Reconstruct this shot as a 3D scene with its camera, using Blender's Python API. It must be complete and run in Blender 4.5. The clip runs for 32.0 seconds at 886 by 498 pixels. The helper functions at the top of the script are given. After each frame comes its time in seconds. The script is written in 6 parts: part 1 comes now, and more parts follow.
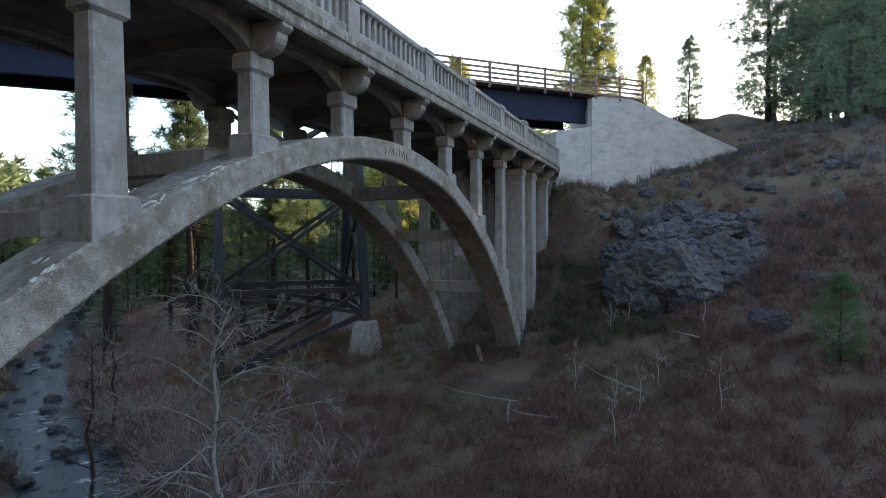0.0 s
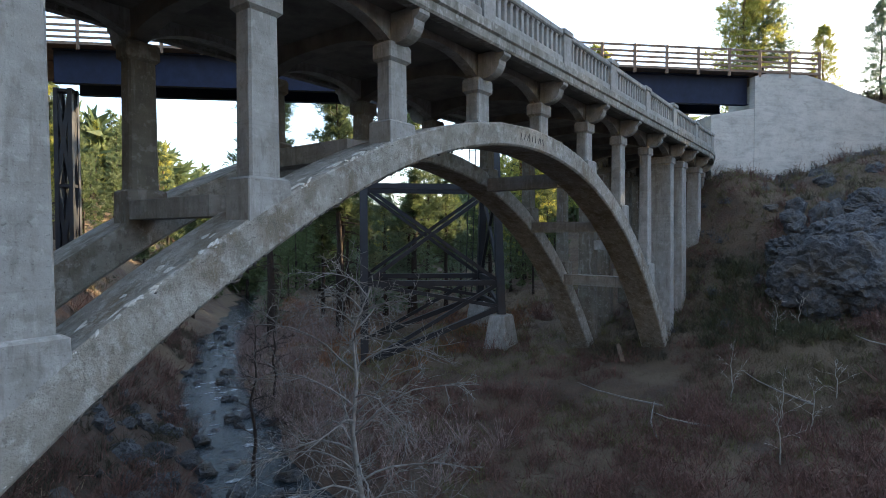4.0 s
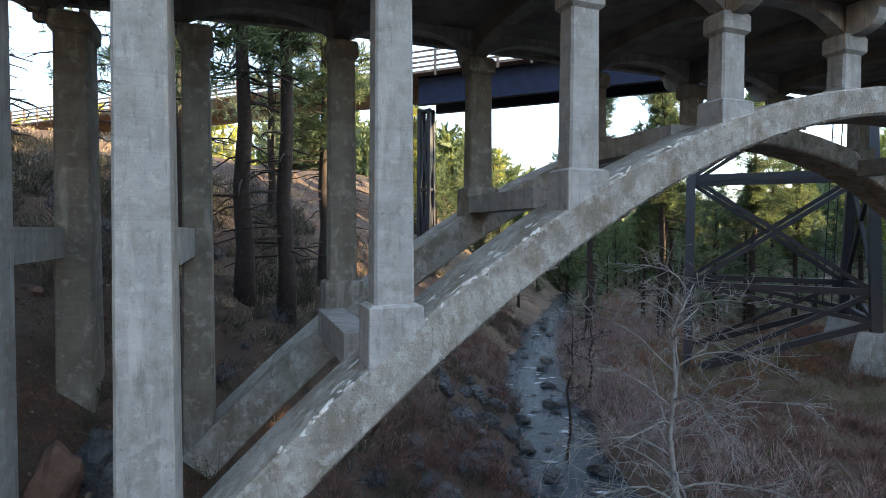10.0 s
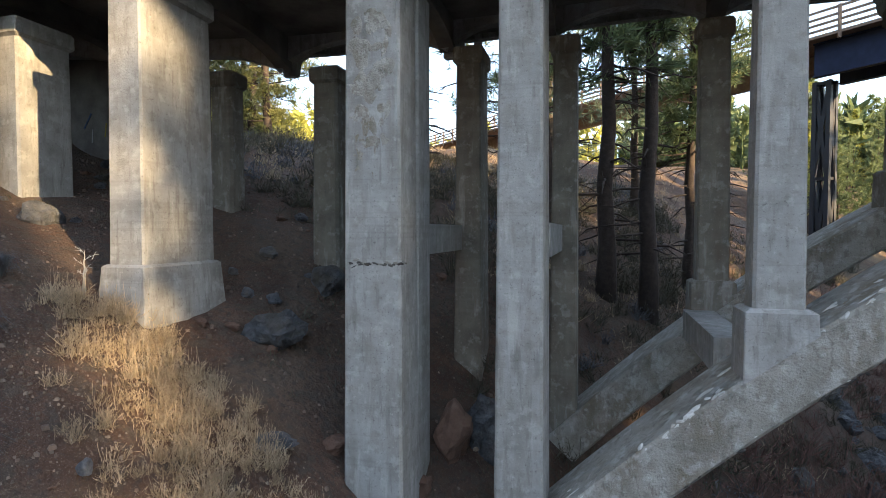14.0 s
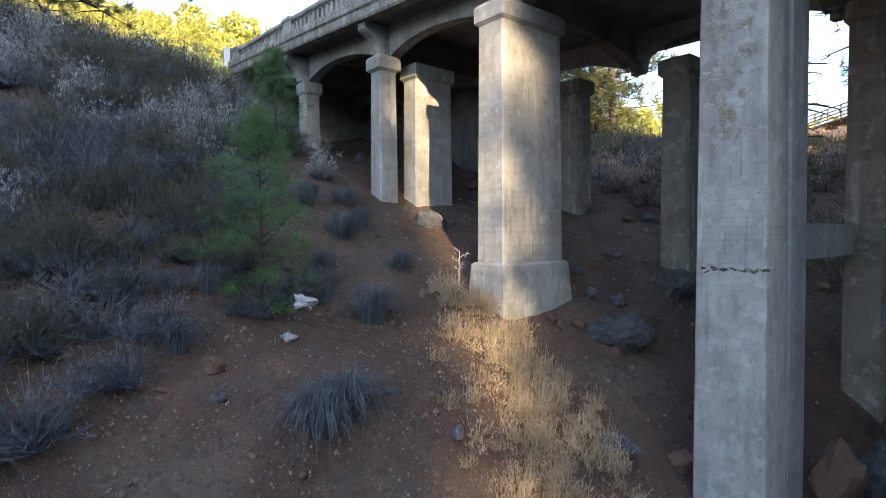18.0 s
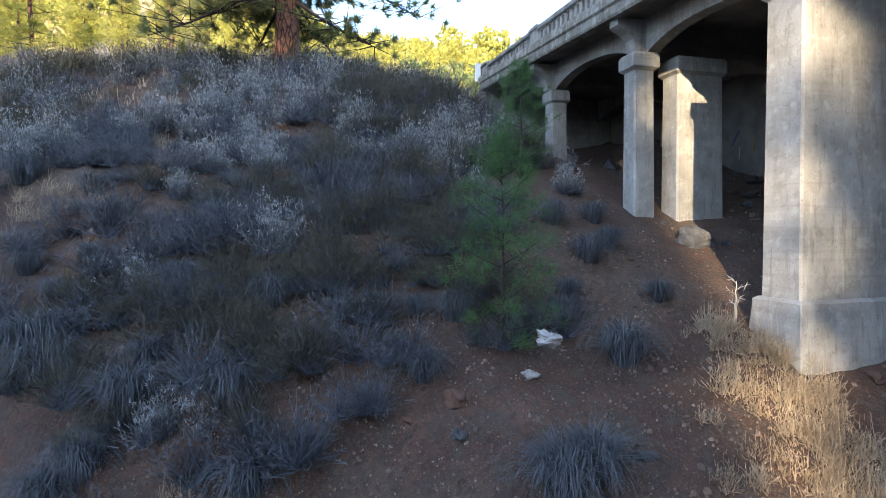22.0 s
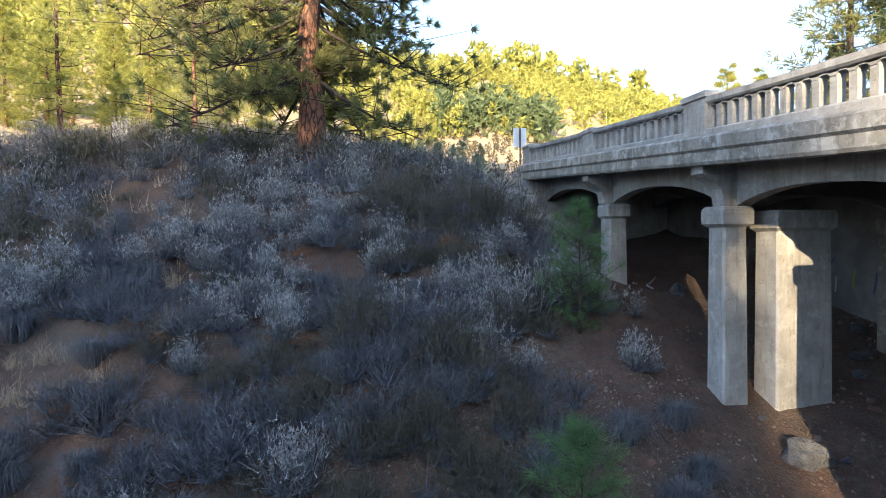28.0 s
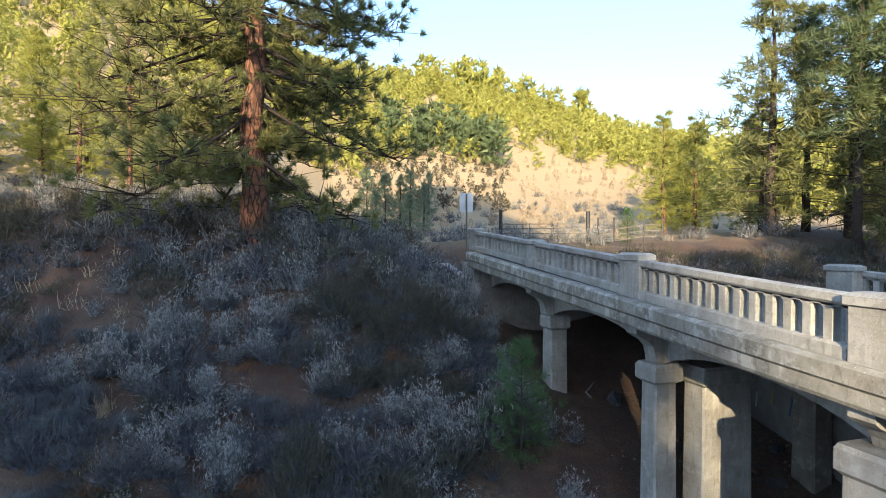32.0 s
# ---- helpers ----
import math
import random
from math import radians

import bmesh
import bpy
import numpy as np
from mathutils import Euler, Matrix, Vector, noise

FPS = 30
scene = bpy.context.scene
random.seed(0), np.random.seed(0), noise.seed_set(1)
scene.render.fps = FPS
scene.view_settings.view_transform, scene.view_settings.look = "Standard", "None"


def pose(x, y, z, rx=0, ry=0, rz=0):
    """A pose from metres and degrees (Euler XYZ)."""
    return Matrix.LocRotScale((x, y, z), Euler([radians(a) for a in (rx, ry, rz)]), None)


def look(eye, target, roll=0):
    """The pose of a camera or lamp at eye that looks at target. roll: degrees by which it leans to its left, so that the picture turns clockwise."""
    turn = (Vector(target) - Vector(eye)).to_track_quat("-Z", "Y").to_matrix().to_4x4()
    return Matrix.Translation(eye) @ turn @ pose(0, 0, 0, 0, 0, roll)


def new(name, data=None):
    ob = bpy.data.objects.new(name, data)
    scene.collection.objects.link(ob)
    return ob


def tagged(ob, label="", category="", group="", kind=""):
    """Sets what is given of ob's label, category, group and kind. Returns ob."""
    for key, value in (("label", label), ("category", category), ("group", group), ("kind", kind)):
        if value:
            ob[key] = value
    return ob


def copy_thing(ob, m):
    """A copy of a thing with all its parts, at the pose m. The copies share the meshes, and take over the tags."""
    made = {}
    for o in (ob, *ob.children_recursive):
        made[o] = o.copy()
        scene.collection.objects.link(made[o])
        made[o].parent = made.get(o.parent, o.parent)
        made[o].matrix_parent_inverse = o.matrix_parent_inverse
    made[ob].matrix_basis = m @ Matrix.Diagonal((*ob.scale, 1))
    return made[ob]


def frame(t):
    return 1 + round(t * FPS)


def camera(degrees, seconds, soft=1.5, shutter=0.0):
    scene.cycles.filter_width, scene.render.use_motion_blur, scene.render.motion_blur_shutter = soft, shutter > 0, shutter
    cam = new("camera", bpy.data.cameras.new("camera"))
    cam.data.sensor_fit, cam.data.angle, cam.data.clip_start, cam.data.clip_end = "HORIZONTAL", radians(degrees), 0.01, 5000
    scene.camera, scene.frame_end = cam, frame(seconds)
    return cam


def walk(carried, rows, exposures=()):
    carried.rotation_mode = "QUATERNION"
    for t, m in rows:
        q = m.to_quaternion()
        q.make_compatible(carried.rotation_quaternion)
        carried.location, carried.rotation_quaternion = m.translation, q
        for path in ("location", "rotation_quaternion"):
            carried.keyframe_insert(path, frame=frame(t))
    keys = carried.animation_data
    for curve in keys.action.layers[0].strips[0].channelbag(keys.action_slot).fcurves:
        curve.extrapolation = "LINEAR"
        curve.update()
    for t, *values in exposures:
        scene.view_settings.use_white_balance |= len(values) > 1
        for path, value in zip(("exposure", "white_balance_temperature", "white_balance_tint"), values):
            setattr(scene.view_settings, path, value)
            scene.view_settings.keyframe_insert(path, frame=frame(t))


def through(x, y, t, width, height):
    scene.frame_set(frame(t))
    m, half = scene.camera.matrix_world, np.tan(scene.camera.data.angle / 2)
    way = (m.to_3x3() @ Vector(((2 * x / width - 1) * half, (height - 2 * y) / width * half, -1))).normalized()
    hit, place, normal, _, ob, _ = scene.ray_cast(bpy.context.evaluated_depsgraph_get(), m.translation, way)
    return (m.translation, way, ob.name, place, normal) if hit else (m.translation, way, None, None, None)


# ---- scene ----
cam = camera(77.70, 32.0, 0.75)
PATH = [
    (0, look((-11.214, -7.070, 8.164), (-1.987, -3.224, 7.898), -0.24)),
    (0.5, look((-11.171, -7.063, 8.143), (-2.022, -3.035, 7.877), -0.33)),
    (1, look((-11.124, -7.050, 8.113), (-2.077, -2.797, 7.850), -0.28)),
    (1.5, look((-11.076, -7.035, 8.073), (-2.168, -2.499, 7.801), -0.29)),
    (2, look((-11.024, -7.023, 8.023), (-2.275, -2.189, 7.731), -0.15)),
    (2.5, look((-10.986, -7.013, 7.976), (-2.408, -1.880, 7.678), -0.01)),
    (3, look((-10.972, -7.007, 7.937), (-2.582, -1.575, 7.635), 0.06)),
    (3.5, look((-10.978, -7.012, 7.909), (-2.791, -1.277, 7.617), -0.06)),
    (5.5, look((-11.011, -7.089, 7.790), (-3.694, -0.279, 7.509), -0.06)),
    (6, look((-11.007, -7.097, 7.762), (-4.046, 0.077, 7.475), 0.06)),
    (6.5, look((-11.003, -7.103, 7.739), (-4.487, 0.477, 7.437), 0.09)),
    (7, look((-11.008, -7.106, 7.716), (-4.997, 0.880, 7.403), 0.12)),
    (7.5, look((-11.015, -7.104, 7.702), (-5.503, 1.235, 7.387), 0.13)),
    (8, look((-11.023, -7.103, 7.703), (-5.976, 1.524, 7.381), 0.21)),
    (8.5, look((-11.022, -7.108, 7.712), (-6.355, 1.730, 7.389), 0.24)),
    (9, look((-11.015, -7.112, 7.726), (-6.704, 1.905, 7.408), 0.17)),
    (9.5, look((-11.002, -7.111, 7.741), (-7.055, 2.072, 7.426), 0.20)),
    (10, look((-10.989, -7.112, 7.753), (-7.466, 2.241, 7.438), 0.20)),
    (10.5, look((-10.973, -7.118, 7.753), (-7.914, 2.398, 7.434), 0.21)),
    (11, look((-10.967, -7.126, 7.749), (-8.466, 2.551, 7.430), 0.18)),
    (11.5, look((-10.972, -7.135, 7.749), (-9.264, 2.713, 7.426), 0.13)),
    (12, look((-10.991, -7.142, 7.745), (-10.228, 2.823, 7.424), 0.13)),
    (12.5, look((-11.017, -7.148, 7.730), (-11.244, 2.844, 7.418), 0.06)),
    (13, look((-11.033, -7.148, 7.709), (-12.141, 2.785, 7.392), -0.05)),
    (13.5, look((-11.036, -7.145, 7.693), (-12.947, 2.665, 7.374), -0.05)),
    (14, look((-11.031, -7.141, 7.677), (-13.726, 2.483, 7.354), -0.01)),
    (14.5, look((-11.024, -7.141, 7.666), (-14.493, 2.233, 7.342), 0.07)),
    (15, look((-11.024, -7.143, 7.657), (-15.242, 1.918, 7.333), 0.06)),
    (15.5, look((-11.021, -7.158, 7.667), (-15.976, 1.522, 7.334), -0.20)),
    (17.5, look((-11.043, -7.155, 7.699), (-18.137, -0.113, 7.384), -0.27)),
    (18, look((-11.044, -7.150, 7.709), (-18.745, -0.778, 7.404), -0.38)),
    (18.5, look((-11.054, -7.148, 7.731), (-19.272, -1.457, 7.441), -0.42)),
    (19, look((-11.048, -7.152, 7.777), (-19.724, -2.187, 7.495), -0.37)),
    (19.5, look((-11.056, -7.140, 7.819), (-20.030, -2.737, 7.541), -0.36)),
    (20, look((-11.064, -7.145, 7.852), (-20.226, -3.147, 7.592), -0.31)),
    (20.5, look((-11.148, -7.099, 7.905), (-20.437, -3.405, 7.647), -0.32)),
    (21, look((-11.333, -7.006, 7.950), (-20.724, -3.578, 7.690), -0.35)),
    (21.5, look((-11.546, -6.895, 7.981), (-21.054, -3.809, 7.719), -0.30)),
    (22, look((-11.753, -6.804, 8.064), (-21.429, -4.293, 7.809), -0.31)),
    (22.5, look((-11.948, -6.724, 8.209), (-21.783, -4.931, 7.960), -0.35)),
    (23, look((-12.179, -6.637, 8.318), (-22.103, -5.419, 8.115), -0.46)),
    (23.5, look((-12.389, -6.594, 8.468), (-22.360, -5.852, 8.278), -0.47)),
    (24, look((-12.572, -6.573, 8.619), (-22.567, -6.323, 8.448), -0.47)),
    (24.5, look((-12.773, -6.570, 8.785), (-22.772, -6.663, 8.635), -0.40)),
    (26.5, look((-13.336, -6.711, 10.054), (-23.281, -5.685, 9.880), -0.30)),
    (27, look((-13.393, -6.773, 10.439), (-23.286, -5.322, 10.277), -0.46)),
    (27.5, look((-13.528, -6.727, 10.861), (-23.380, -5.025, 10.691), -0.52)),
    (28, look((-13.605, -6.639, 11.267), (-23.398, -4.627, 11.076), -0.52)),
    (28.5, look((-13.604, -6.700, 11.612), (-23.309, -4.296, 11.438), -0.19)),
    (29, look((-13.571, -6.692, 12.002), (-23.204, -4.011, 11.847), -0.10)),
    (29.5, look((-13.560, -6.683, 12.439), (-23.146, -3.841, 12.284), -0.02)),
    (30, look((-13.493, -6.611, 12.867), (-23.071, -3.740, 12.725), -0.26)),
    (30.5, look((-13.550, -6.532, 13.144), (-23.116, -3.626, 12.969), -0.12)),
    (31, look((-13.521, -6.471, 13.371), (-23.099, -3.604, 13.184), -0.03)),
    (31.5, look((-13.538, -6.538, 13.650), (-23.101, -3.619, 13.467), -0.03)),
    (32, look((-13.545, -6.601, 13.995), (-23.102, -3.664, 13.809), 0.00)),
]
walk(cam, PATH, [(0.0, 2.25, 5700, 7), (3.0, 2.3, 5700, 7), (6.0, 2.5, 5750, 7), (9.0, 2.8, 5800, 7), (11.0, 2.75, 5900, 8), (14.0, 2.5, 5950, 9), (18.0, 2.6, 5450, 10), (21.0, 2.65, 5250, 10), (24.0, 2.65, 5100, 10), (27.0, 2.5, 5150, 10), (30.0, 2.15, 5250, 8), (32.0, 1.87, 5150, 6)])

# ---- world and sun ----
SUN_AZ = math.atan2(-0.42, 0.94)
SUN_EL = radians(14)
world = bpy.data.worlds.new("sky")
scene.world = world
world.use_nodes = True
wn = world.node_tree.nodes
sky = wn.new("ShaderNodeTexSky")
sky.sky_type, sky.sun_disc = "NISHITA", False
sky.sun_elevation, sky.sun_rotation = SUN_EL, math.pi / 2 - SUN_AZ
sky.air_density, sky.dust_density, sky.ozone_density = 1.0, 1.5, 1.0
wn["Background"].inputs[1].default_value = 0.15
haze = wn.new("ShaderNodeMixRGB")
haze.inputs["Fac"].default_value = 0.4
haze.inputs["Color2"].default_value = (1.9, 2.02, 2.25, 1)
world.node_tree.links.new(sky.outputs[0], haze.inputs["Color1"])
world.node_tree.links.new(haze.outputs["Color"], wn["Background"].inputs[0])
sun = new("sun", bpy.data.lights.new("sun", "SUN"))
sun.data.energy, sun.data.angle, sun.data.color = 5.0, radians(0.5), (1.0, 0.68, 0.34)
sun.matrix_world = look((60 * math.cos(SUN_AZ), 60 * math.sin(SUN_AZ), 60 * math.tan(SUN_EL)), (0, 0, 0))


# ---- materials ----
def mat(name, base, dark, light=None, scale=3.0, rough=0.85, metal=0.0, bump=0.3, fine=40.0, spread=0.6,
        stain=None, stain_scale=0.8, stain_amount=0.35, streak=1.0, vary=0.0, bump_dist=0.02, island=False, pour=0.0, specks=0.0):
    """A surface with grain at two scales, stains with soft edges, and streaks drawn out along z."""
    m = bpy.data.materials.new(name)
    m.use_nodes = True
    nt = m.node_tree
    n, l = nt.nodes, nt.links.new
    b = n["Principled BSDF"]
    b.inputs["Roughness"].default_value, b.inputs["Metallic"].default_value = rough, metal
    geo = n.new("ShaderNodeNewGeometry")
    mp = n.new("ShaderNodeMapping")
    mp.inputs["Scale"].default_value = (1, 1, 1 / streak)
    l(geo.outputs["Position"], mp.inputs["Vector"])

    def noise_tex(s, detail, v):
        t = n.new("ShaderNodeTexNoise")
        t.inputs["Scale"].default_value, t.inputs["Detail"].default_value = s, detail
        t.inputs["Roughness"].default_value = 0.62
        l(v, t.inputs["Vector"])
        return t

    a = noise_tex(scale, 6, geo.outputs["Position"])
    r = n.new("ShaderNodeValToRGB")
    r.color_ramp.elements[0].position, r.color_ramp.elements[1].position = 0.5 - spread / 2, 0.5 + spread / 2
    r.color_ramp.elements[0].color, r.color_ramp.elements[1].color = (*dark, 1), (*(light or base), 1)
    e = r.color_ramp.elements.new(0.5)
    e.color = (*base, 1)
    l(a.outputs["Fac"], r.inputs["Fac"])
    col = r.outputs["Color"]
    if stain:
        s = noise_tex(stain_scale, 5, mp.outputs["Vector"])
        sr = n.new("ShaderNodeValToRGB")
        sr.color_ramp.elements[0].position, sr.color_ramp.elements[1].position = 0.48, 0.66
        l(s.outputs["Fac"], sr.inputs["Fac"])
        amt = n.new("ShaderNodeMath")
        amt.operation = "MULTIPLY"
        amt.inputs[1].default_value = stain_amount
        l(sr.outputs["Color"], amt.inputs[0])
        mx = n.new("ShaderNodeMixRGB")
        mx.inputs["Color2"].default_value = (*stain, 1)
        l(amt.outputs[0], mx.inputs["Fac"])
        l(col, mx.inputs["Color1"])
        col = mx.outputs["Color"]
    if pour:
        mp2 = n.new("ShaderNodeMapping")
        mp2.inputs["Scale"].default_value = (0.03, 0.03, 2.2)
        l(geo.outputs["Position"], mp2.inputs["Vector"])
        pt = noise_tex(1.0, 2, mp2.outputs["Vector"])
        for lo, hi, tone, most in ((0.495, 0.505, (0.09, 0.085, 0.075), pour), (0.57, 0.64, (0.5, 0.49, 0.46), pour * 0.5)):
            pr = n.new("ShaderNodeValToRGB")
            pr.color_ramp.elements[0].position, pr.color_ramp.elements[1].position = lo - 0.006, hi + 0.006
            pr.color_ramp.elements[0].color = pr.color_ramp.elements[1].color = (0, 0, 0, 1)
            pr.color_ramp.elements.new((lo + hi) / 2).color = (most, most, most, 1)
            l(pt.outputs["Fac"], pr.inputs["Fac"])
            px = n.new("ShaderNodeMixRGB")
            px.inputs["Color2"].default_value = (*tone, 1)
            l(pr.outputs["Color"], px.inputs["Fac"])
            l(col, px.inputs["Color1"])
            col = px.outputs["Color"]
        pits = noise_tex(28.0, 3, geo.outputs["Position"])
        pm = n.new("ShaderNodeMapRange")
        pm.inputs["From Min"].default_value, pm.inputs["From Max"].default_value, pm.inputs["To Max"].default_value = 0.62, 0.7, 0.6
        l(pits.outputs["Fac"], pm.inputs["Value"])
        px = n.new("ShaderNodeMixRGB")
        px.inputs["Color2"].default_value = (0.1, 0.095, 0.085, 1)
        l(pm.outputs[0], px.inputs["Fac"])
        l(col, px.inputs["Color1"])
        col = px.outputs["Color"]
    if specks:
        # lichen and lime blots, drips down the face, hairline cracks
        for sc, at, tone, most, vec in ((5.0, 0.57, (0.47, 0.465, 0.44), 0.6, geo), (22.0, 0.64, (0.56, 0.55, 0.51), 0.55, geo), (3.1, 0.56, (0.17, 0.158, 0.13), 0.55, geo), (6.5, 0.6, (0.13, 0.12, 0.095), 0.6, geo), (34.0, 0.66, (0.05, 0.047, 0.04), 1.2, geo), (4.0, 0.6, (0.5, 0.49, 0.46), 0.6, mp), (9.0, 0.58, (0.1, 0.09, 0.075), 0.65, mp)):
            t = noise_tex(sc, 6, vec.outputs["Position" if vec is geo else "Vector"])
            q = n.new("ShaderNodeMapRange")
            q.inputs["From Min"].default_value, q.inputs["From Max"].default_value, q.inputs["To Max"].default_value = at - 0.02, at + 0.06, most * specks
            l(t.outputs["Fac"], q.inputs["Value"])
            px = n.new("ShaderNodeMixRGB")
            px.inputs["Color2"].default_value = (*tone, 1)
            l(q.outputs[0], px.inputs["Fac"])
            l(col, px.inputs["Color1"])
            col = px.outputs["Color"]
        warp = noise_tex(1.2, 4, geo.outputs["Position"])
        wm = n.new("ShaderNodeMixRGB")
        wm.inputs["Fac"].default_value = 0.35
        l(geo.outputs["Position"], wm.inputs["Color1"])
        l(warp.outputs["Color"], wm.inputs["Color2"])
        vo = n.new("ShaderNodeTexVoronoi")
        vo.feature = "DISTANCE_TO_EDGE"
        vo.inputs["Scale"].default_value = 0.9
        l(wm.outputs["Color"], vo.inputs["Vector"])
        q = n.new("ShaderNodeMapRange")
        q.inputs["From Min"].default_value, q.inputs["From Max"].default_value = 0.004, 0.001
        q.inputs["To Max"].default_value = 0.5 * max(0.0, specks - 0.4) * 2
        l(vo.outputs["Distance"], q.inputs["Value"])
        px = n.new("ShaderNodeMixRGB")
        px.inputs["Color2"].default_value = (0.07, 0.065, 0.055, 1)
        l(q.outputs[0], px.inputs["Fac"])
        l(col, px.inputs["Color1"])
        col = px.outputs["Color"]
    if vary:
        if island:
            rnd = geo.outputs["Random Per Island"]
        else:
            rnd = n.new("ShaderNodeObjectInfo").outputs["Random"]
        mr = n.new("ShaderNodeMapRange")
        mr.inputs["To Min"].default_value, mr.inputs["To Max"].default_value = 1 - vary, 1 + vary
        l(rnd, mr.inputs["Value"])
        hs = n.new("ShaderNodeHueSaturation")
        l(mr.outputs[0], hs.inputs["Value"])
        l(col, hs.inputs["Color"])
        col = hs.outputs["Color"]
    l(col, b.inputs["Base Color"])
    if bump:
        f = noise_tex(fine, 4, geo.outputs["Position"])
        ad = n.new("ShaderNodeMath")
        ad.operation = "ADD"
        l(a.outputs["Fac"], ad.inputs[0])
        l(f.outputs["Fac"], ad.inputs[1])
        bp = n.new("ShaderNodeBump")
        bp.inputs["Strength"].default_value, bp.inputs["Distance"].default_value = bump, bump_dist
        l(ad.outputs[0], bp.inputs["Height"])
        l(bp.outputs["Normal"], b.inputs["Normal"])
    return m


CONC = mat("weathered_concrete", (0.282, 0.278, 0.263), (0.18, 0.177, 0.164), (0.36, 0.357, 0.341), 2.2, 0.88, bump=0.35, fine=35,
           stain=(0.15, 0.135, 0.11), stain_scale=2.2, stain_amount=0.5, streak=7.0, pour=0.16, specks=0.5)
# mottled concrete under the deck; the shade there is put into its dark base
CONC_SHADED = mat("shade_darkened_concrete", (0.16, 0.148, 0.132), (0.08, 0.072, 0.064), (0.24, 0.216, 0.192), 1.6, 0.92, bump=0.5, fine=25,
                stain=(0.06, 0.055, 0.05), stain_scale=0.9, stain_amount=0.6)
CONC_ARCH = mat("rough_arch_concrete", (0.285, 0.271, 0.235), (0.175, 0.166, 0.138), (0.386, 0.368, 0.331), 3.4, 0.92, bump=1.0, fine=34,
                stain=(0.135, 0.105, 0.065), stain_scale=1.5, stain_amount=0.8, streak=1.6, pour=0.08, specks=0.7)
CONC_NEW = mat("pale_new_concrete", (0.46, 0.45, 0.42), (0.37, 0.36, 0.335), (0.54, 0.53, 0.5), 0.8, 0.8, bump=0.12, fine=30,
               stain=(0.27, 0.265, 0.25), stain_scale=0.9, stain_amount=0.6, streak=0.35, pour=0.14, specks=0.3)
# brown stains, plus a base colour lowered for the shade under the deck
CONC_BROWN = mat("brown_stained_shaded_concrete", (0.155, 0.138, 0.108), (0.085, 0.075, 0.058), (0.22, 0.205, 0.17), 2.2, 0.9, bump=0.35, fine=35,
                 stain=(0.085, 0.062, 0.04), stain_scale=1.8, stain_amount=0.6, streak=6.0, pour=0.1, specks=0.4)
CONC_DIRTY = mat("lichen_dark_concrete", (0.235, 0.228, 0.2), (0.13, 0.125, 0.105), (0.33, 0.322, 0.29), 3.4, 0.9, bump=0.5, fine=30,
                 stain=(0.1, 0.085, 0.058), stain_scale=1.6, stain_amount=0.65, streak=3.0, specks=0.8)
SCAB = mat("spalled_white_concrete", (0.55, 0.54, 0.5), (0.3, 0.28, 0.25), (0.7, 0.69, 0.66), 9, 0.95, bump=0.9, fine=50)
CRACK = mat("dark_spalled_edge", (0.06, 0.055, 0.05), (0.02, 0.02, 0.02), (0.14, 0.13, 0.11), 8, 0.95, bump=0.8)
SOIL = mat("red_soil", (0.062, 0.033, 0.02), (0.03, 0.018, 0.012), (0.115, 0.066, 0.042), 1.3, 0.95, bump=1.0, fine=14, bump_dist=0.08,
           stain=(0.095, 0.07, 0.048), stain_scale=0.45, stain_amount=0.8)


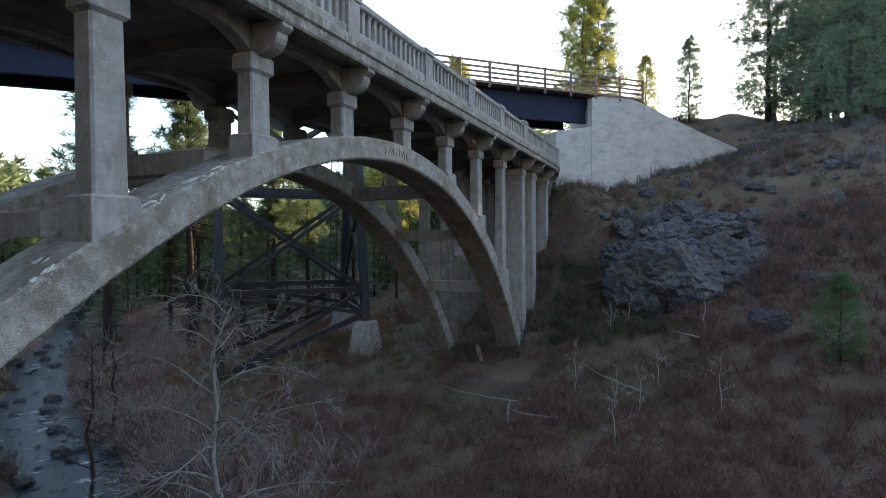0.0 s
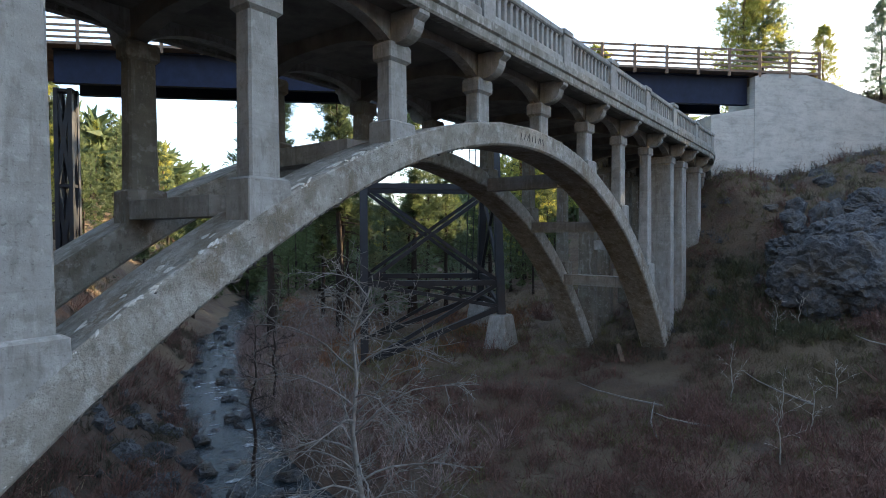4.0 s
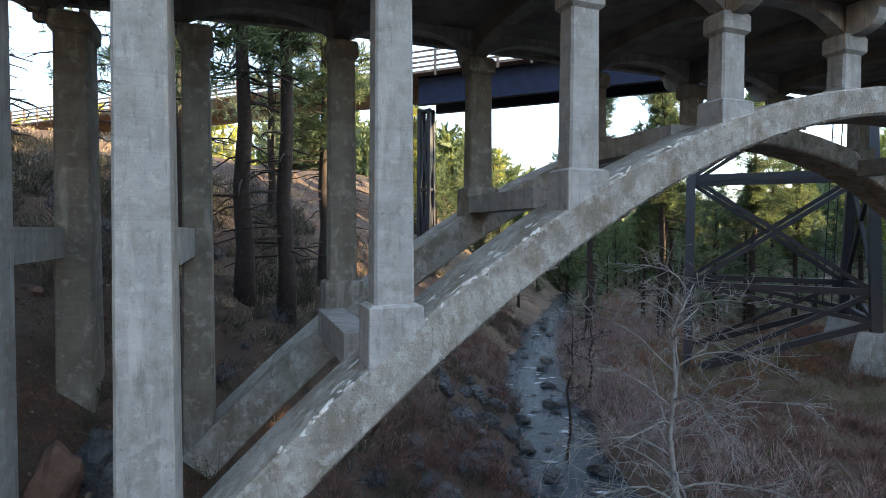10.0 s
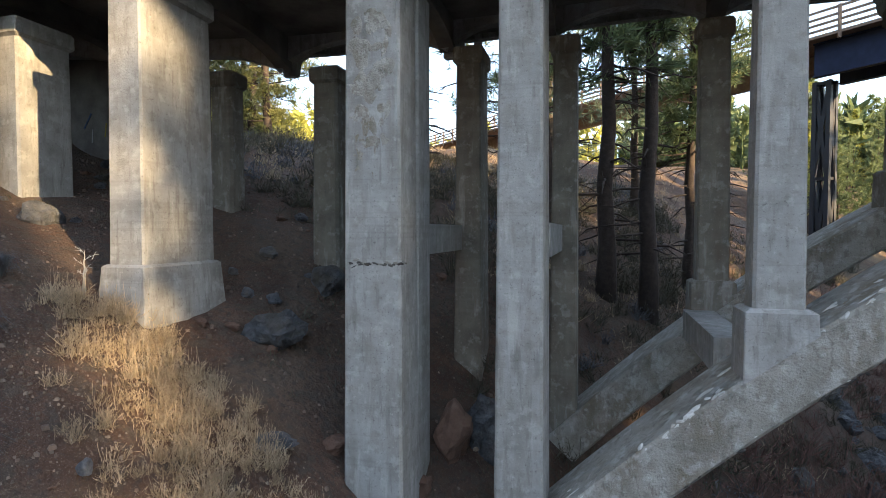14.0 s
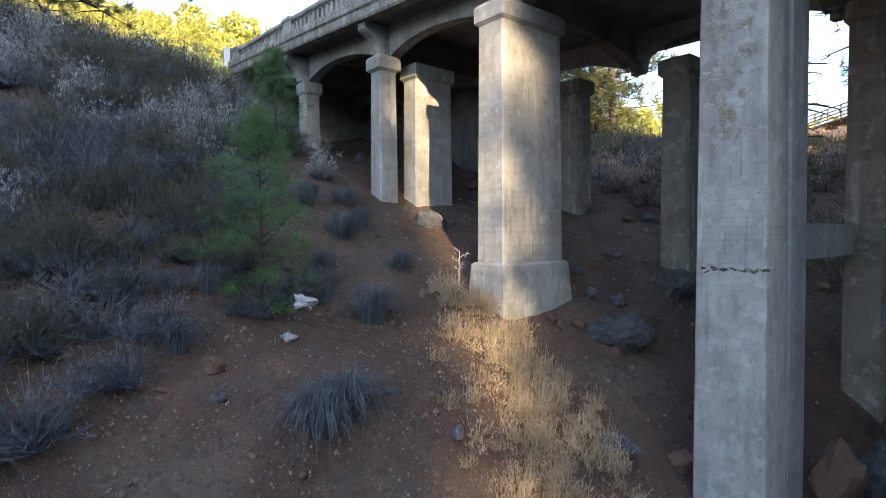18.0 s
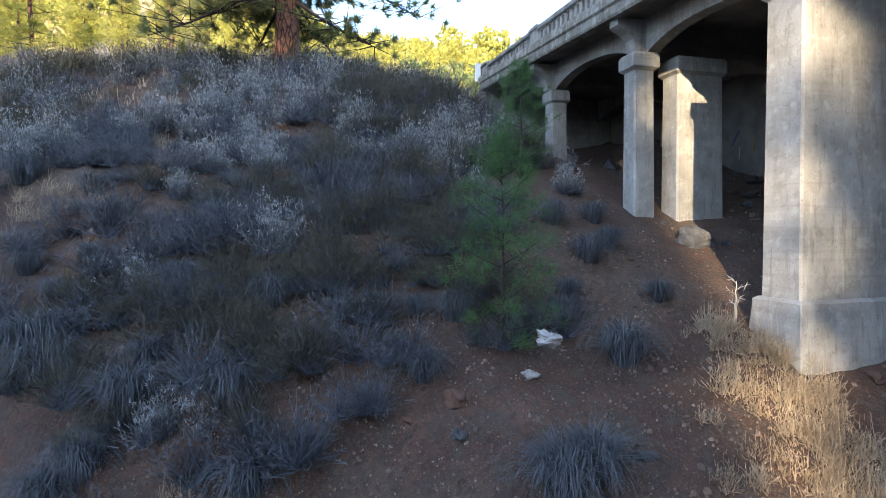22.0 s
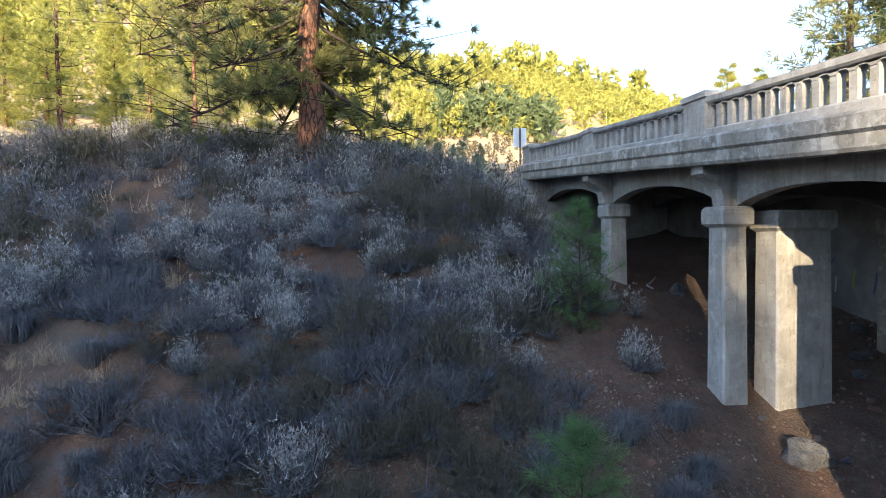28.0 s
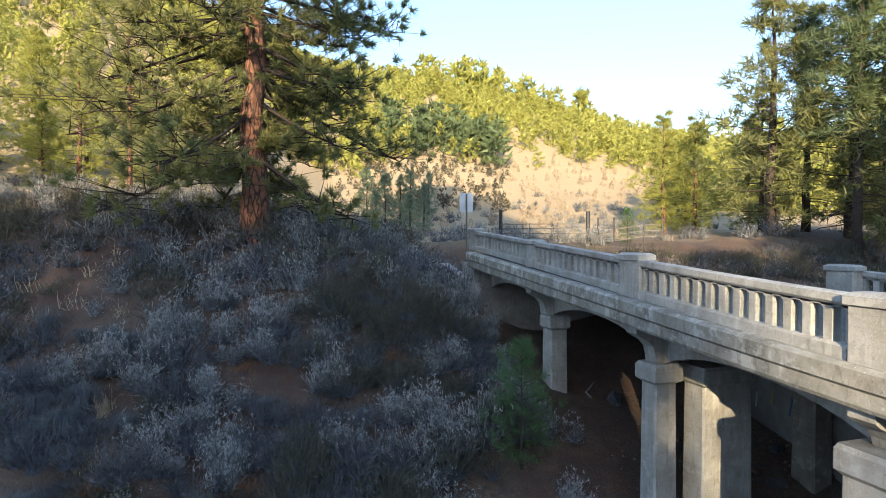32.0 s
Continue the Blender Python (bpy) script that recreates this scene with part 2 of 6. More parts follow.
def add_litter(m, straw, dark):
    """Pebbles and needle litter as fine specks, and dry straw cover on the western hill."""
    nt = m.node_tree
    n, l = nt.nodes, nt.links.new
    b = n["Principled BSDF"]
    col = b.inputs["Base Color"].links[0].from_socket
    geo = n.new("ShaderNodeNewGeometry")
    for scale, at, tone, most in ((26.0, 0.63, (0.2, 0.155, 0.115, 1), 0.35), (9.0, 0.56, dark, 0.75), (3.5, 0.56, (0.06, 0.048, 0.036, 1), 0.6), (60.0, 0.62, (0.22, 0.18, 0.14, 1), 0.3)):
        t = n.new("ShaderNodeTexNoise")
        t.inputs["Scale"].default_value, t.inputs["Detail"].default_value = scale, 3
        l(geo.outputs["Position"], t.inputs["Vector"])
        r = n.new("ShaderNodeMapRange")
        r.inputs["From Min"].default_value, r.inputs["From Max"].default_value, r.inputs["To Max"].default_value = at - 0.03, at + 0.05, most
        l(t.outputs["Fac"], r.inputs["Value"])
        mx = n.new("ShaderNodeMixRGB")
        mx.inputs["Color2"].default_value = tone
        l(r.outputs[0], mx.inputs["Fac"])
        l(col, mx.inputs["Color1"])
        col = mx.outputs["Color"]
    xyz = n.new("ShaderNodeSeparateXYZ")
    l(geo.outputs["Position"], xyz.inputs[0])
    t = n.new("ShaderNodeTexNoise")
    t.inputs["Scale"].default_value, t.inputs["Detail"].default_value = 0.12, 6
    l(geo.outputs["Position"], t.inputs["Vector"])
    sp = n.new("ShaderNodeMath")
    sp.operation = "MULTIPLY_ADD"
    sp.inputs[1].default_value, sp.inputs[2].default_value = 40.0, -20.0
    l(t.outputs["Fac"], sp.inputs[0])
    ad = n.new("ShaderNodeMath")
    l(xyz.outputs[0], ad.inputs[0])
    l(sp.outputs[0], ad.inputs[1])
    r = n.new("ShaderNodeMapRange")
    r.inputs["From Min"].default_value, r.inputs["From Max"].default_value = -38, -50
    r.inputs["To Max"].default_value = 0.8
    l(ad.outputs[0], r.inputs["Value"])
    mx = n.new("ShaderNodeMixRGB")
    mx.inputs["Color2"].default_value = straw
    l(r.outputs[0], mx.inputs["Fac"])
    l(col, mx.inputs["Color1"])
    # tan grass cover east of the creek
    t2 = n.new("ShaderNodeTexNoise")
    t2.inputs["Scale"].default_value, t2.inputs["Detail"].default_value = 0.5, 6
    l(geo.outputs["Position"], t2.inputs["Vector"])
    r2 = n.new("ShaderNodeMapRange")
    r2.inputs["From Min"].default_value, r2.inputs["From Max"].default_value, r2.inputs["To Max"].default_value = 0.34, 0.56, 0.75
    l(t2.outputs["Fac"], r2.inputs["Value"])
    r3 = n.new("ShaderNodeMapRange")
    r3.inputs["From Min"].default_value, r3.inputs["From Max"].default_value = 0.0, 5.0
    l(xyz.outputs[0], r3.inputs["Value"])
    mu = n.new("ShaderNodeMath")
    mu.operation = "MULTIPLY"
    l(r2.outputs[0], mu.inputs[0])
    l(r3.outputs[0], mu.inputs[1])
    my = n.new("ShaderNodeMixRGB")
    my.inputs["Color2"].default_value = (0.13, 0.098, 0.06, 1)
    l(mu.outputs[0], my.inputs["Fac"])
    l(mx.outputs["Color"], my.inputs["Color1"])
    l(my.outputs["Color"], b.inputs["Base Color"])


add_litter(SOIL, (0.35, 0.275, 0.16, 1), (0.05, 0.035, 0.026, 1))
STEEL = mat("dark_blue_painted_steel", (0.009, 0.015, 0.042), (0.005, 0.008, 0.024), (0.014, 0.023, 0.06), 2.0, 0.6, bump=0.1)
STEEL.node_tree.nodes["Principled BSDF"].inputs["Specular IOR Level"].default_value = 0.25
STEEL_BLACK = mat("black_painted_steel", (0.012, 0.013, 0.018), (0.006, 0.006, 0.009), (0.02, 0.022, 0.03), 2.0, 0.55, bump=0.1)
RAILWOOD = mat("weathered_timber", (0.2, 0.14, 0.1), (0.11, 0.08, 0.06), (0.3, 0.22, 0.16), 3.0, 0.9, bump=0.3)
ROCK = mat("grey_lava_rock", (0.074, 0.078, 0.086), (0.02, 0.021, 0.024), (0.145, 0.15, 0.158), 5.5, 0.95, bump=1.0, fine=11, bump_dist=0.09,
           stain=(0.1, 0.08, 0.05), stain_scale=1.3, stain_amount=0.6, vary=0.25)
PALE_ROCK = mat("pale_rock", (0.31, 0.3, 0.285), (0.12, 0.115, 0.1), (0.46, 0.455, 0.44), 9, 0.95, bump=0.7)
RED_ROCK = mat("red_rock", (0.0992, 0.0558, 0.0372), (0.0558, 0.031, 0.0217), (0.136, 0.0868, 0.062), 6, 0.95, bump=0.7, vary=0.3)
ASPHALT = mat("cracked_asphalt", (0.055, 0.053, 0.05), (0.035, 0.034, 0.033), (0.09, 0.085, 0.08), 3, 0.95, bump=0.5)
BARK = mat("reddish_pine_bark", (0.2, 0.09, 0.05), (0.05, 0.028, 0.02), (0.3, 0.15, 0.085), 7, 0.95, bump=1.0, fine=24, streak=5, bump_dist=0.05,
           stain=(0.04, 0.025, 0.02), stain_scale=4, stain_amount=0.7)


def add_plates(m, fissure):
    """Dark upright fissures between the bark's plates."""
    nt = m.node_tree
    n, l = nt.nodes, nt.links.new
    b = n["Principled BSDF"]
    geo = n.new("ShaderNodeNewGeometry")
    warp = n.new("ShaderNodeTexNoise")
    warp.inputs["Scale"].default_value = 6
    l(geo.outputs["Position"], warp.inputs["Vector"])
    wm = n.new("ShaderNodeMixRGB")
    wm.inputs["Fac"].default_value = 0.12
    l(geo.outputs["Position"], wm.inputs["Color1"])
    l(warp.outputs["Color"], wm.inputs["Color2"])
    mp = n.new("ShaderNodeMapping")
    mp.inputs["Scale"].default_value = (7, 7, 1.7)
    l(wm.outputs["Color"], mp.inputs["Vector"])
    vo = n.new("ShaderNodeTexVoronoi")
    vo.feature = "DISTANCE_TO_EDGE"
    vo.inputs["Scale"].default_value = 1
    l(mp.outputs["Vector"], vo.inputs["Vector"])
    q = n.new("ShaderNodeMapRange")
    q.inputs["From Min"].default_value, q.inputs["From Max"].default_value = 0.16, 0.03
    l(vo.outputs["Distance"], q.inputs["Value"])
    px = n.new("ShaderNodeMixRGB")
    px.inputs["Color2"].default_value = (*fissure, 1)
    l(q.outputs[0], px.inputs["Fac"])
    l(b.inputs["Base Color"].links[0].from_socket, px.inputs["Color1"])
    l(px.outputs["Color"], b.inputs["Base Color"])


add_plates(BARK, (0.03, 0.018, 0.014))
# dark bark, its colour deepened to give trunks a backlit silhouette
BARK_DARK = mat("backlight_darkened_bark", (0.036, 0.026, 0.021), (0.015, 0.011, 0.009), (0.065, 0.048, 0.038), 7, 0.95, bump=1.0, fine=24)
DEADWOOD = mat("pale_dead_wood", (0.38, 0.355, 0.31), (0.2, 0.185, 0.16), (0.5, 0.47, 0.42), 9, 0.9, bump=0.4)
GREYWOOD = mat("grey_living_bark", (0.22, 0.208, 0.19), (0.12, 0.112, 0.1), (0.33, 0.315, 0.29), 9, 0.9, bump=0.4)
GATEM = mat("dull_metal", (0.11, 0.1, 0.09), (0.06, 0.055, 0.05), None, 5, 0.7, 0.2, bump=0.1)
SIGNM = mat("grey_sign_back", (0.5, 0.52, 0.54), (0.42, 0.44, 0.46), None, 3, 0.5, 0.3, bump=0.05)


def leaf(name, base, dark, light, through=0.35, vary=0.25, rough=0.75):
    """Foliage that lets part of the light through."""
    m = mat(name, base, dark, light, 2.5, rough, bump=0, vary=vary, island=True)
    nt = m.node_tree
    n, l = nt.nodes, nt.links.new
    b, o = n["Principled BSDF"], n["Material Output"]
    t = n.new("ShaderNodeBsdfTranslucent")
    mix = n.new("ShaderNodeMixShader")
    mix.inputs[0].default_value = through
    l(b.inputs["Base Color"].links[0].from_socket, t.inputs["Color"])
    l(b.outputs[0], mix.inputs[1])
    l(t.outputs[0], mix.inputs[2])
    l(mix.outputs[0], o.inputs["Surface"])
    return m


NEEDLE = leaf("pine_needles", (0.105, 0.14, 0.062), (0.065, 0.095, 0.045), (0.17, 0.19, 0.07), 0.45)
# pine needles warmed to olive: golden sun on the crowns is in the colour
NEEDLE_SUNWARM = leaf("sun_warmed_olive_needles", (0.165, 0.175, 0.06), (0.085, 0.1, 0.04), (0.27, 0.25, 0.08), 0.45)
NEEDLE_YOUNG = leaf("young_pine_needles", (0.095, 0.165, 0.06), (0.055, 0.1, 0.04), (0.14, 0.22, 0.08), 0.5)
# sunlit copy of the pine needles, the sun's yellow put into the colour
NEEDLE_SUNLIT = leaf("sunlit_yellow_needles", (0.3, 0.305, 0.065), (0.19, 0.205, 0.05), (0.42, 0.4, 0.085), 0.5)
# paler copy of the pine needles: backlight and haze put into the colour
NEEDLE_BACKLIT = leaf("backlit_pale_needles", (0.17, 0.215, 0.14), (0.11, 0.15, 0.095), (0.24, 0.28, 0.17), 0.5)
SAGE = leaf("grey_sage_twigs", (0.08, 0.084, 0.094), (0.034, 0.037, 0.044), (0.175, 0.178, 0.185), 0.2, 0.45)
SAGE_SILVER = leaf("silver_rabbitbrush_twigs", (0.14, 0.143, 0.145), (0.075, 0.078, 0.082), (0.25, 0.25, 0.245), 0.25, 0.4)
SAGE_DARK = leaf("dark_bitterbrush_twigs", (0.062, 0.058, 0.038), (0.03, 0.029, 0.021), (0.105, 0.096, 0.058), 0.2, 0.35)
SAGE_PALE = leaf("pale_rabbitbrush_plumes", (0.29, 0.29, 0.28), (0.19, 0.19, 0.185), (0.4, 0.395, 0.375), 0.3, 0.3)
GRASS_DRY = leaf("dry_grass_blades", (0.36, 0.285, 0.19), (0.22, 0.17, 0.11), (0.5, 0.41, 0.29), 0.3, 0.3)
WILLOW = leaf("red_willow_stems", (0.135, 0.072, 0.057), (0.068, 0.04, 0.034), (0.215, 0.13, 0.1), 0.1, 0.4)
WILLOW_PALE = leaf("pinkish_grey_willow_stems", (0.27, 0.2, 0.18), (0.16, 0.11, 0.1), (0.38, 0.3, 0.27), 0.1, 0.4)
STEM = leaf("grey_shrub_stems", (0.062, 0.07, 0.088), (0.032, 0.036, 0.045), (0.11, 0.118, 0.136), 0.05, 0.4)
BUNCH = leaf("blue_grey_grass_blades", (0.0936, 0.101, 0.11), (0.0562, 0.0608, 0.0702), (0.145, 0.148, 0.145), 0.25, 0.3)
MOSS = leaf("mossy_dark_brush", (0.07, 0.075, 0.035), (0.035, 0.04, 0.02), (0.12, 0.115, 0.05), 0.2, 0.3)
RUST = leaf("rust_brown_brush", (0.21, 0.1, 0.045), (0.12, 0.06, 0.03), (0.3, 0.16, 0.07), 0.2, 0.35)
OLIVE_TAN = leaf("tan_matted_grass", (0.105, 0.085, 0.05), (0.065, 0.054, 0.032), (0.16, 0.13, 0.078), 0.2, 0.3)
OLIVE = leaf("olive_brush", (0.14, 0.13, 0.06), (0.08, 0.075, 0.04), (0.2, 0.18, 0.09), 0.25, 0.3)


# ---- mesh helpers ----
def mesh(name, verts, faces, material, smooth=False):
    me = bpy.data.meshes.new(name)
    me.from_pydata([tuple(v) for v in verts], [], faces)
    me.materials.append(material)
    if smooth:
        me.polygons.foreach_set("use_smooth", [True] * len(me.polygons))
    me.update()
    return me


def part(name, me, parent=None, label="", m=None):
    ob = new(name, me)
    if parent:
        ob.parent = parent
    if m is not None:
        ob.matrix_basis = m
    if label:
        ob["label"] = label
    return ob


def thing(name, label, category, group="", kind="", m=None):
    ob = new(name)
    ob.empty_display_size = 0.3
    if m is not None:
        ob.matrix_basis = m
    return tagged(ob, label, category, group, kind)


def box(x0, x1, y0, y1, z0, z1, bev=0.0):
    """Verts and faces of a box, its edges along z chamfered by bev."""
    if bev:
        ring = [(x0 + bev, y0), (x1 - bev, y0), (x1, y0 + bev), (x1, y1 - bev), (x1 - bev, y1), (x0 + bev, y1), (x0, y1 - bev), (x0, y0 + bev)]
    else:
        ring = [(x0, y0), (x1, y0), (x1, y1), (x0, y1)]
    k = len(ring)
    v = [(x, y, z0) for x, y in ring] + [(x, y, z1) for x, y in ring]
    f = [tuple(reversed(range(k))), tuple(range(k, 2 * k))] + [(i, (i + 1) % k, k + (i + 1) % k, k + i) for i in range(k)]
    return v, f


def join(*pieces):
    v, f = [], []
    for pv, pf in pieces:
        o = len(v)
        v += list(pv)
        f += [tuple(i + o for i in q) for q in pf]
    return v, f


def loft(rings, close=True):
    """Rings of equal length, joined to a tube with ends."""
    k = len(rings[0])
    v = [p for r in rings for p in r]
    f = []
    for a in range(len(rings) - 1):
        for i in range(k):
            j = (i + 1) % k
            f.append((a * k + i, a * k + j, (a + 1) * k + j, (a + 1) * k + i))
    if close:
        f.append(tuple(reversed(range(k))))
        f.append(tuple(range((len(rings) - 1) * k, len(rings) * k)))
    return v, f


def prism(profile, axis, a, b):
    """A closed profile of (u, w) drawn out along an axis: 'x' gives (a..b, u, w), 'y' gives (u, a..b, w)."""
    if axis == "x":
        return loft([[(a, u, w) for u, w in profile], [(b, u, w) for u, w in profile]])
    return loft([[(u, a, w) for u, w in profile], [(u, b, w) for u, w in profile]])


def beam(p, q, w, h, up=(0, 0, 1)):
    p, q = Vector(p), Vector(q)
    d = (q - p).normalized()
    s = d.cross(Vector(up))
    if s.length < 1e-3:
        s = Vector((1, 0, 0))
    s.normalize()
    u = s.cross(d)
    rings = [[c + s * (i * w / 2) + u * (j * h / 2) for i, j in ((-1, -1), (1, -1), (1, 1), (-1, 1))] for c in (p, q)]
    return loft(rings)


def tube(points, radii, k=7):
    rings = []
    pts = [Vector(p) for p in points]
    for i, p in enumerate(pts):
        d = (pts[min(i + 1, len(pts) - 1)] - pts[max(i - 1, 0)]).normalized()
        s = d.cross(Vector((0.3, 0.2, 1)) if abs(d.z) < 0.9 else Vector((1, 0, 0))).normalized()
        u = s.cross(d)
        rings.append([p + (s * math.cos(2 * math.pi * j / k) + u * math.sin(2 * math.pi * j / k)) * radii[i] for j in range(k)])
    return loft(rings)


# ---- the lie of the land ----
def ramp(x, xs, zs):
    return np.interp(x, xs, zs)


BANKS = [(-40.0, -60.0), (-16.0, -16.0), (-11.0, -7.0), (-7.0, 0.0), (-2.8, 7.2), (3.5, 17.5), (9.5, 28.0), (20.0, 44.0), (45.0, 75.0), (120.0, 160.0)]
CREEK = [(-40.0, -58.0), (-13.0, -16.0), (-8.5, -8.0), (-5.0, 0.0), (-1.3, 6.2), (0.2, 10.0), (2.9, 16.0), (5.6, 21.5), (10.5, 29.0), (20.0, 41.0), (45.0, 75.0), (120.0, 160.0)]


def creek_off(x, y, line):
    """Distance from the line of the creek or of the valley; right bank positive."""
    x, y = np.asarray(x, float), np.asarray(y, float)
    best, sign = np.full(x.shape, 1e9), np.ones(x.shape)
    for (ax, ay), (bx, by) in zip(line, line[1:]):
        dx, dy = bx - ax, by - ay
        ll = dx * dx + dy * dy
        s = np.clip(((x - ax) * dx + (y - ay) * dy) / ll, 0, 1)
        px, py = ax + s * dx, ay + s * dy
        d = np.hypot(x - px, y - py)
        c = (x - ax) * dy - (y - ay) * dx
        take = d < best
        best, sign = np.where(take, d, best), np.where(take, np.sign(c), sign)
    return best * sign


def fbm(x, y, scale, seed):
    """Smooth value noise for arrays."""
    rng = np.random.RandomState(seed)
    tab = rng.rand(64, 64)
    u, v = np.asarray(x) / scale, np.asarray(y) / scale
    i, j = np.floor(u).astype(int), np.floor(v).astype(int)
    a, b = u - i, v - j
    a, b = a * a * (3 - 2 * a), b * b * (3 - 2 * b)
    g = lambda p, q: tab[p % 64, q % 64]
    return (g(i, j) * (1 - a) + g(i + 1, j) * a) * (1 - b) + (g(i, j + 1) * (1 - a) + g(i + 1, j + 1) * a) * b - 0.5


def land(x, y):
    x, y = np.asarray(x, float), np.asarray(y, float)
    d = creek_off(x, y, BANKS)
    left = ramp(-d, [0, 1.3, 2.2, 4, 6.5, 8.6, 12.8, 16.3, 19, 22, 30, 45], [0.4, 0.6, 1.0, 3.0, 5.7, 6.9, 9.3, 12.0, 13.65, 14.05, 13.9, 14.5])
    # the dip worn under the old bridge
    left = left - ramp(y, [-6.5, -2.5, -0.5, 1.0, 2.5, 5, 9], [0, 0.27, 0.62, 0.9, 1.0, 0.9, 0.4]) * ramp(-d, [2, 4.5, 7, 9, 13, 17, 22, 27], [0, 1.7, 1.7, 1, 1.2, 2.9, 3.0, 0.4])
    # the slope south of the bridge climbs faster, and on past the crest
    left = left + ramp(-d, [7, 11], [0.1, 1]) * ramp(y, [-30, -16, -10.5, -7, -3, 0], [1.7, 1.6, 1.2, 0.55, 0.35, 0]) + ramp(-d, [19, 30, 45], [0, 1.5, 2.8]) * ramp(y, [-8, -1], [1, 0])
    # the hollow north of the road
    left = left - 1.7 * ramp(y, [4.5, 9, 22, 34], [0, 1, 1, 0]) * ramp(-d, [13, 19], [0, 1]) * ramp(x, [-36, -30], [0, 1])
    # the far hills beyond the left bank, by bearing from the west end of the bridge
    r = np.hypot(x + 13.5, y + 6.6)
    th = np.degrees(np.arctan2(-(x + 13.5), y + 6.6))
    top = ramp(th, [-60, 0, 20, 45, 52, 60, 75, 90, 111, 140, 175], [0.02, 0.03, 0.05, 0.12, 0.15, 0.2, 0.27, 0.31, 0.35, 0.3, 0.1])
    far = np.clip((r - 42) / 100, 0, 1)
    left = left + (far * far * (3 - 2 * far)) * top * 140
    near_bank = ramp(y, [2, 14], [1, 0])
    right_a = ramp(d, [0, 2.4, 6, 18, 22, 26, 31, 34, 40, 48, 60, 90], [0.35, 0.5, 0.8, 2.0, 3.8, 6.0, 9.0, 11.3, 14.2, 16.6, 18.0, 20])
    right_b = ramp(d, [0, 2.4, 6, 20, 34, 50, 70, 120], [0.35, 0.5, 0.8, 1.8, 4.0, 11, 16, 20])
    right = right_a * near_bank + right_b * (1 - near_bank)
    # a ridge south-east of the bridge, added out of view to hold back the low sun
    lane = y + 0.447 * (x + 17)
    ridge = np.clip((x - 26) / 24, 0, 1) * ramp(lane, [-90, -60, -9, -4.5], [0, 1, 1, 0]) * 9
    # the rise behind the abutment
    right = right + 2.2 * ramp(x, [32, 40, 60], [0, 1, 1]) * ramp(y, [-20, -13, -6, -1], [0, 1, 1, 0.3])
    # the ground at the foot of the abutment's wing
    s = (x - 29.2) * -0.7057 + (y + 1.3) * 0.7085
    o = (x - 29.2) * -0.7085 + (y + 1.3) * -0.7057 - 2.05 - 0.004 * s * s
    foot = ramp(s, [-24, -13.2, -10, -6.5, -3, 0, 3.2, 6, 12], [17.0, 14.1, 13.2, 12.5, 11.7, 10.9, 11.6, 10.0, 6.5])
    near = ramp(o, [-9, -4, 0.0, 1.5, 4.5, 8], [0, 1, 1, 0.9, 0.4, 0]) * ramp(s, [-24, -15, 4, 9], [0, 1, 1, 0])
    right = right * (1 - near) + foot * near
    z = np.where(d < 0, left, right + ridge)
    bumpy = np.clip(np.abs(d) / 4, 0, 1)
    z = z + bumpy * (fbm(x, y, 5.3, 1) * 0.45 + fbm(x, y, 1.7, 2) * 0.35 + fbm(x, y, 0.6, 3) * 0.12)
    z = z + np.clip((r - 60) / 80, 0, 1) * fbm(x, y, 37, 4) * 8
    # the hollow under the outcrop
    z = z - 1.3 * np.exp(-((x - 16.4) ** 2 + 0.3 * (y + 6.8) ** 2) / 0.9)
    # the ground washed out round the foot of the tall pier
    z = z - 0.55 * np.exp(-((x + 14.1) ** 2 + 0.5 * (y - 0.2) ** 2) / 0.8)
    # the stream bed
    c = np.abs(creek_off(x, y, CREEK)) * ramp(y, [-1, 6], [0.68, 1.0]) + fbm(x, y, 2.3, 7) * 0.9
    return np.minimum(z, ramp(c, [0, 1.3, 1.9, 3.2, 4.7], [-0.3, -0.2, 0.22, 1.5, 60]))


def ground_at(x, y):
    return float(land(np.array([x]), np.array([y]))[0])


def spaced(lo, hi, fine, far):
    core = np.arange(lo, hi + 1e-6, fine)
    steps, s = [], fine
    while sum(steps) < far:
        s *= 1.16
        steps.append(s)
    out = np.cumsum(steps)
    return np.concatenate([lo - out[::-1], core, hi + out])


gx, gy = spaced(-36, 34, 0.45, 1600), spaced(-24, 24, 0.45, 1600)
GX, GY = np.meshgrid(gx, gy)
GZ = land(GX, GY)
nx, ny = len(gx), len(gy)
gv = np.stack([GX.ravel(), GY.ravel(), GZ.ravel()], 1)
gf = [(j * nx + i, j * nx + i + 1, (j + 1) * nx + i + 1, (j + 1) * nx + i) for j in range(ny - 1) for i in range(nx - 1)]
ground = tagged(new("ground", mesh("ground", gv, gf, SOIL, True)), "reddish soil slopes with dry litter", "ground", kind="structure")

WATER = mat("creek_water", (0.016, 0.024, 0.03), (0.008, 0.012, 0.015), (0.03, 0.04, 0.048), 1.2, 0.06, bump=0.7, fine=5, bump_dist=0.09)
WATER.node_tree.nodes["Principled BSDF"].inputs["Specular IOR Level"].default_value = 0.18
rows_w = []
for (ax, ay), (bx, by) in zip(CREEK, CREEK[1:]):
    for s in np.linspace(0, 1, 12, endpoint=False):
        rows_w.append((ax + (bx - ax) * s, ay + (by - ay) * s, bx - ax, by - ay))
wv, wf = [], []
for i, (x, y, dx, dy) in enumerate(rows_w):
    k = math.hypot(dx, dy)
    for o in (-2.9, 2.9):
        wv.append((x - dy / k * -o, y + dx / k * -o, 0.0))
    if i:
        wf.append((2 * i - 2, 2 * i - 1, 2 * i + 1, 2 * i))
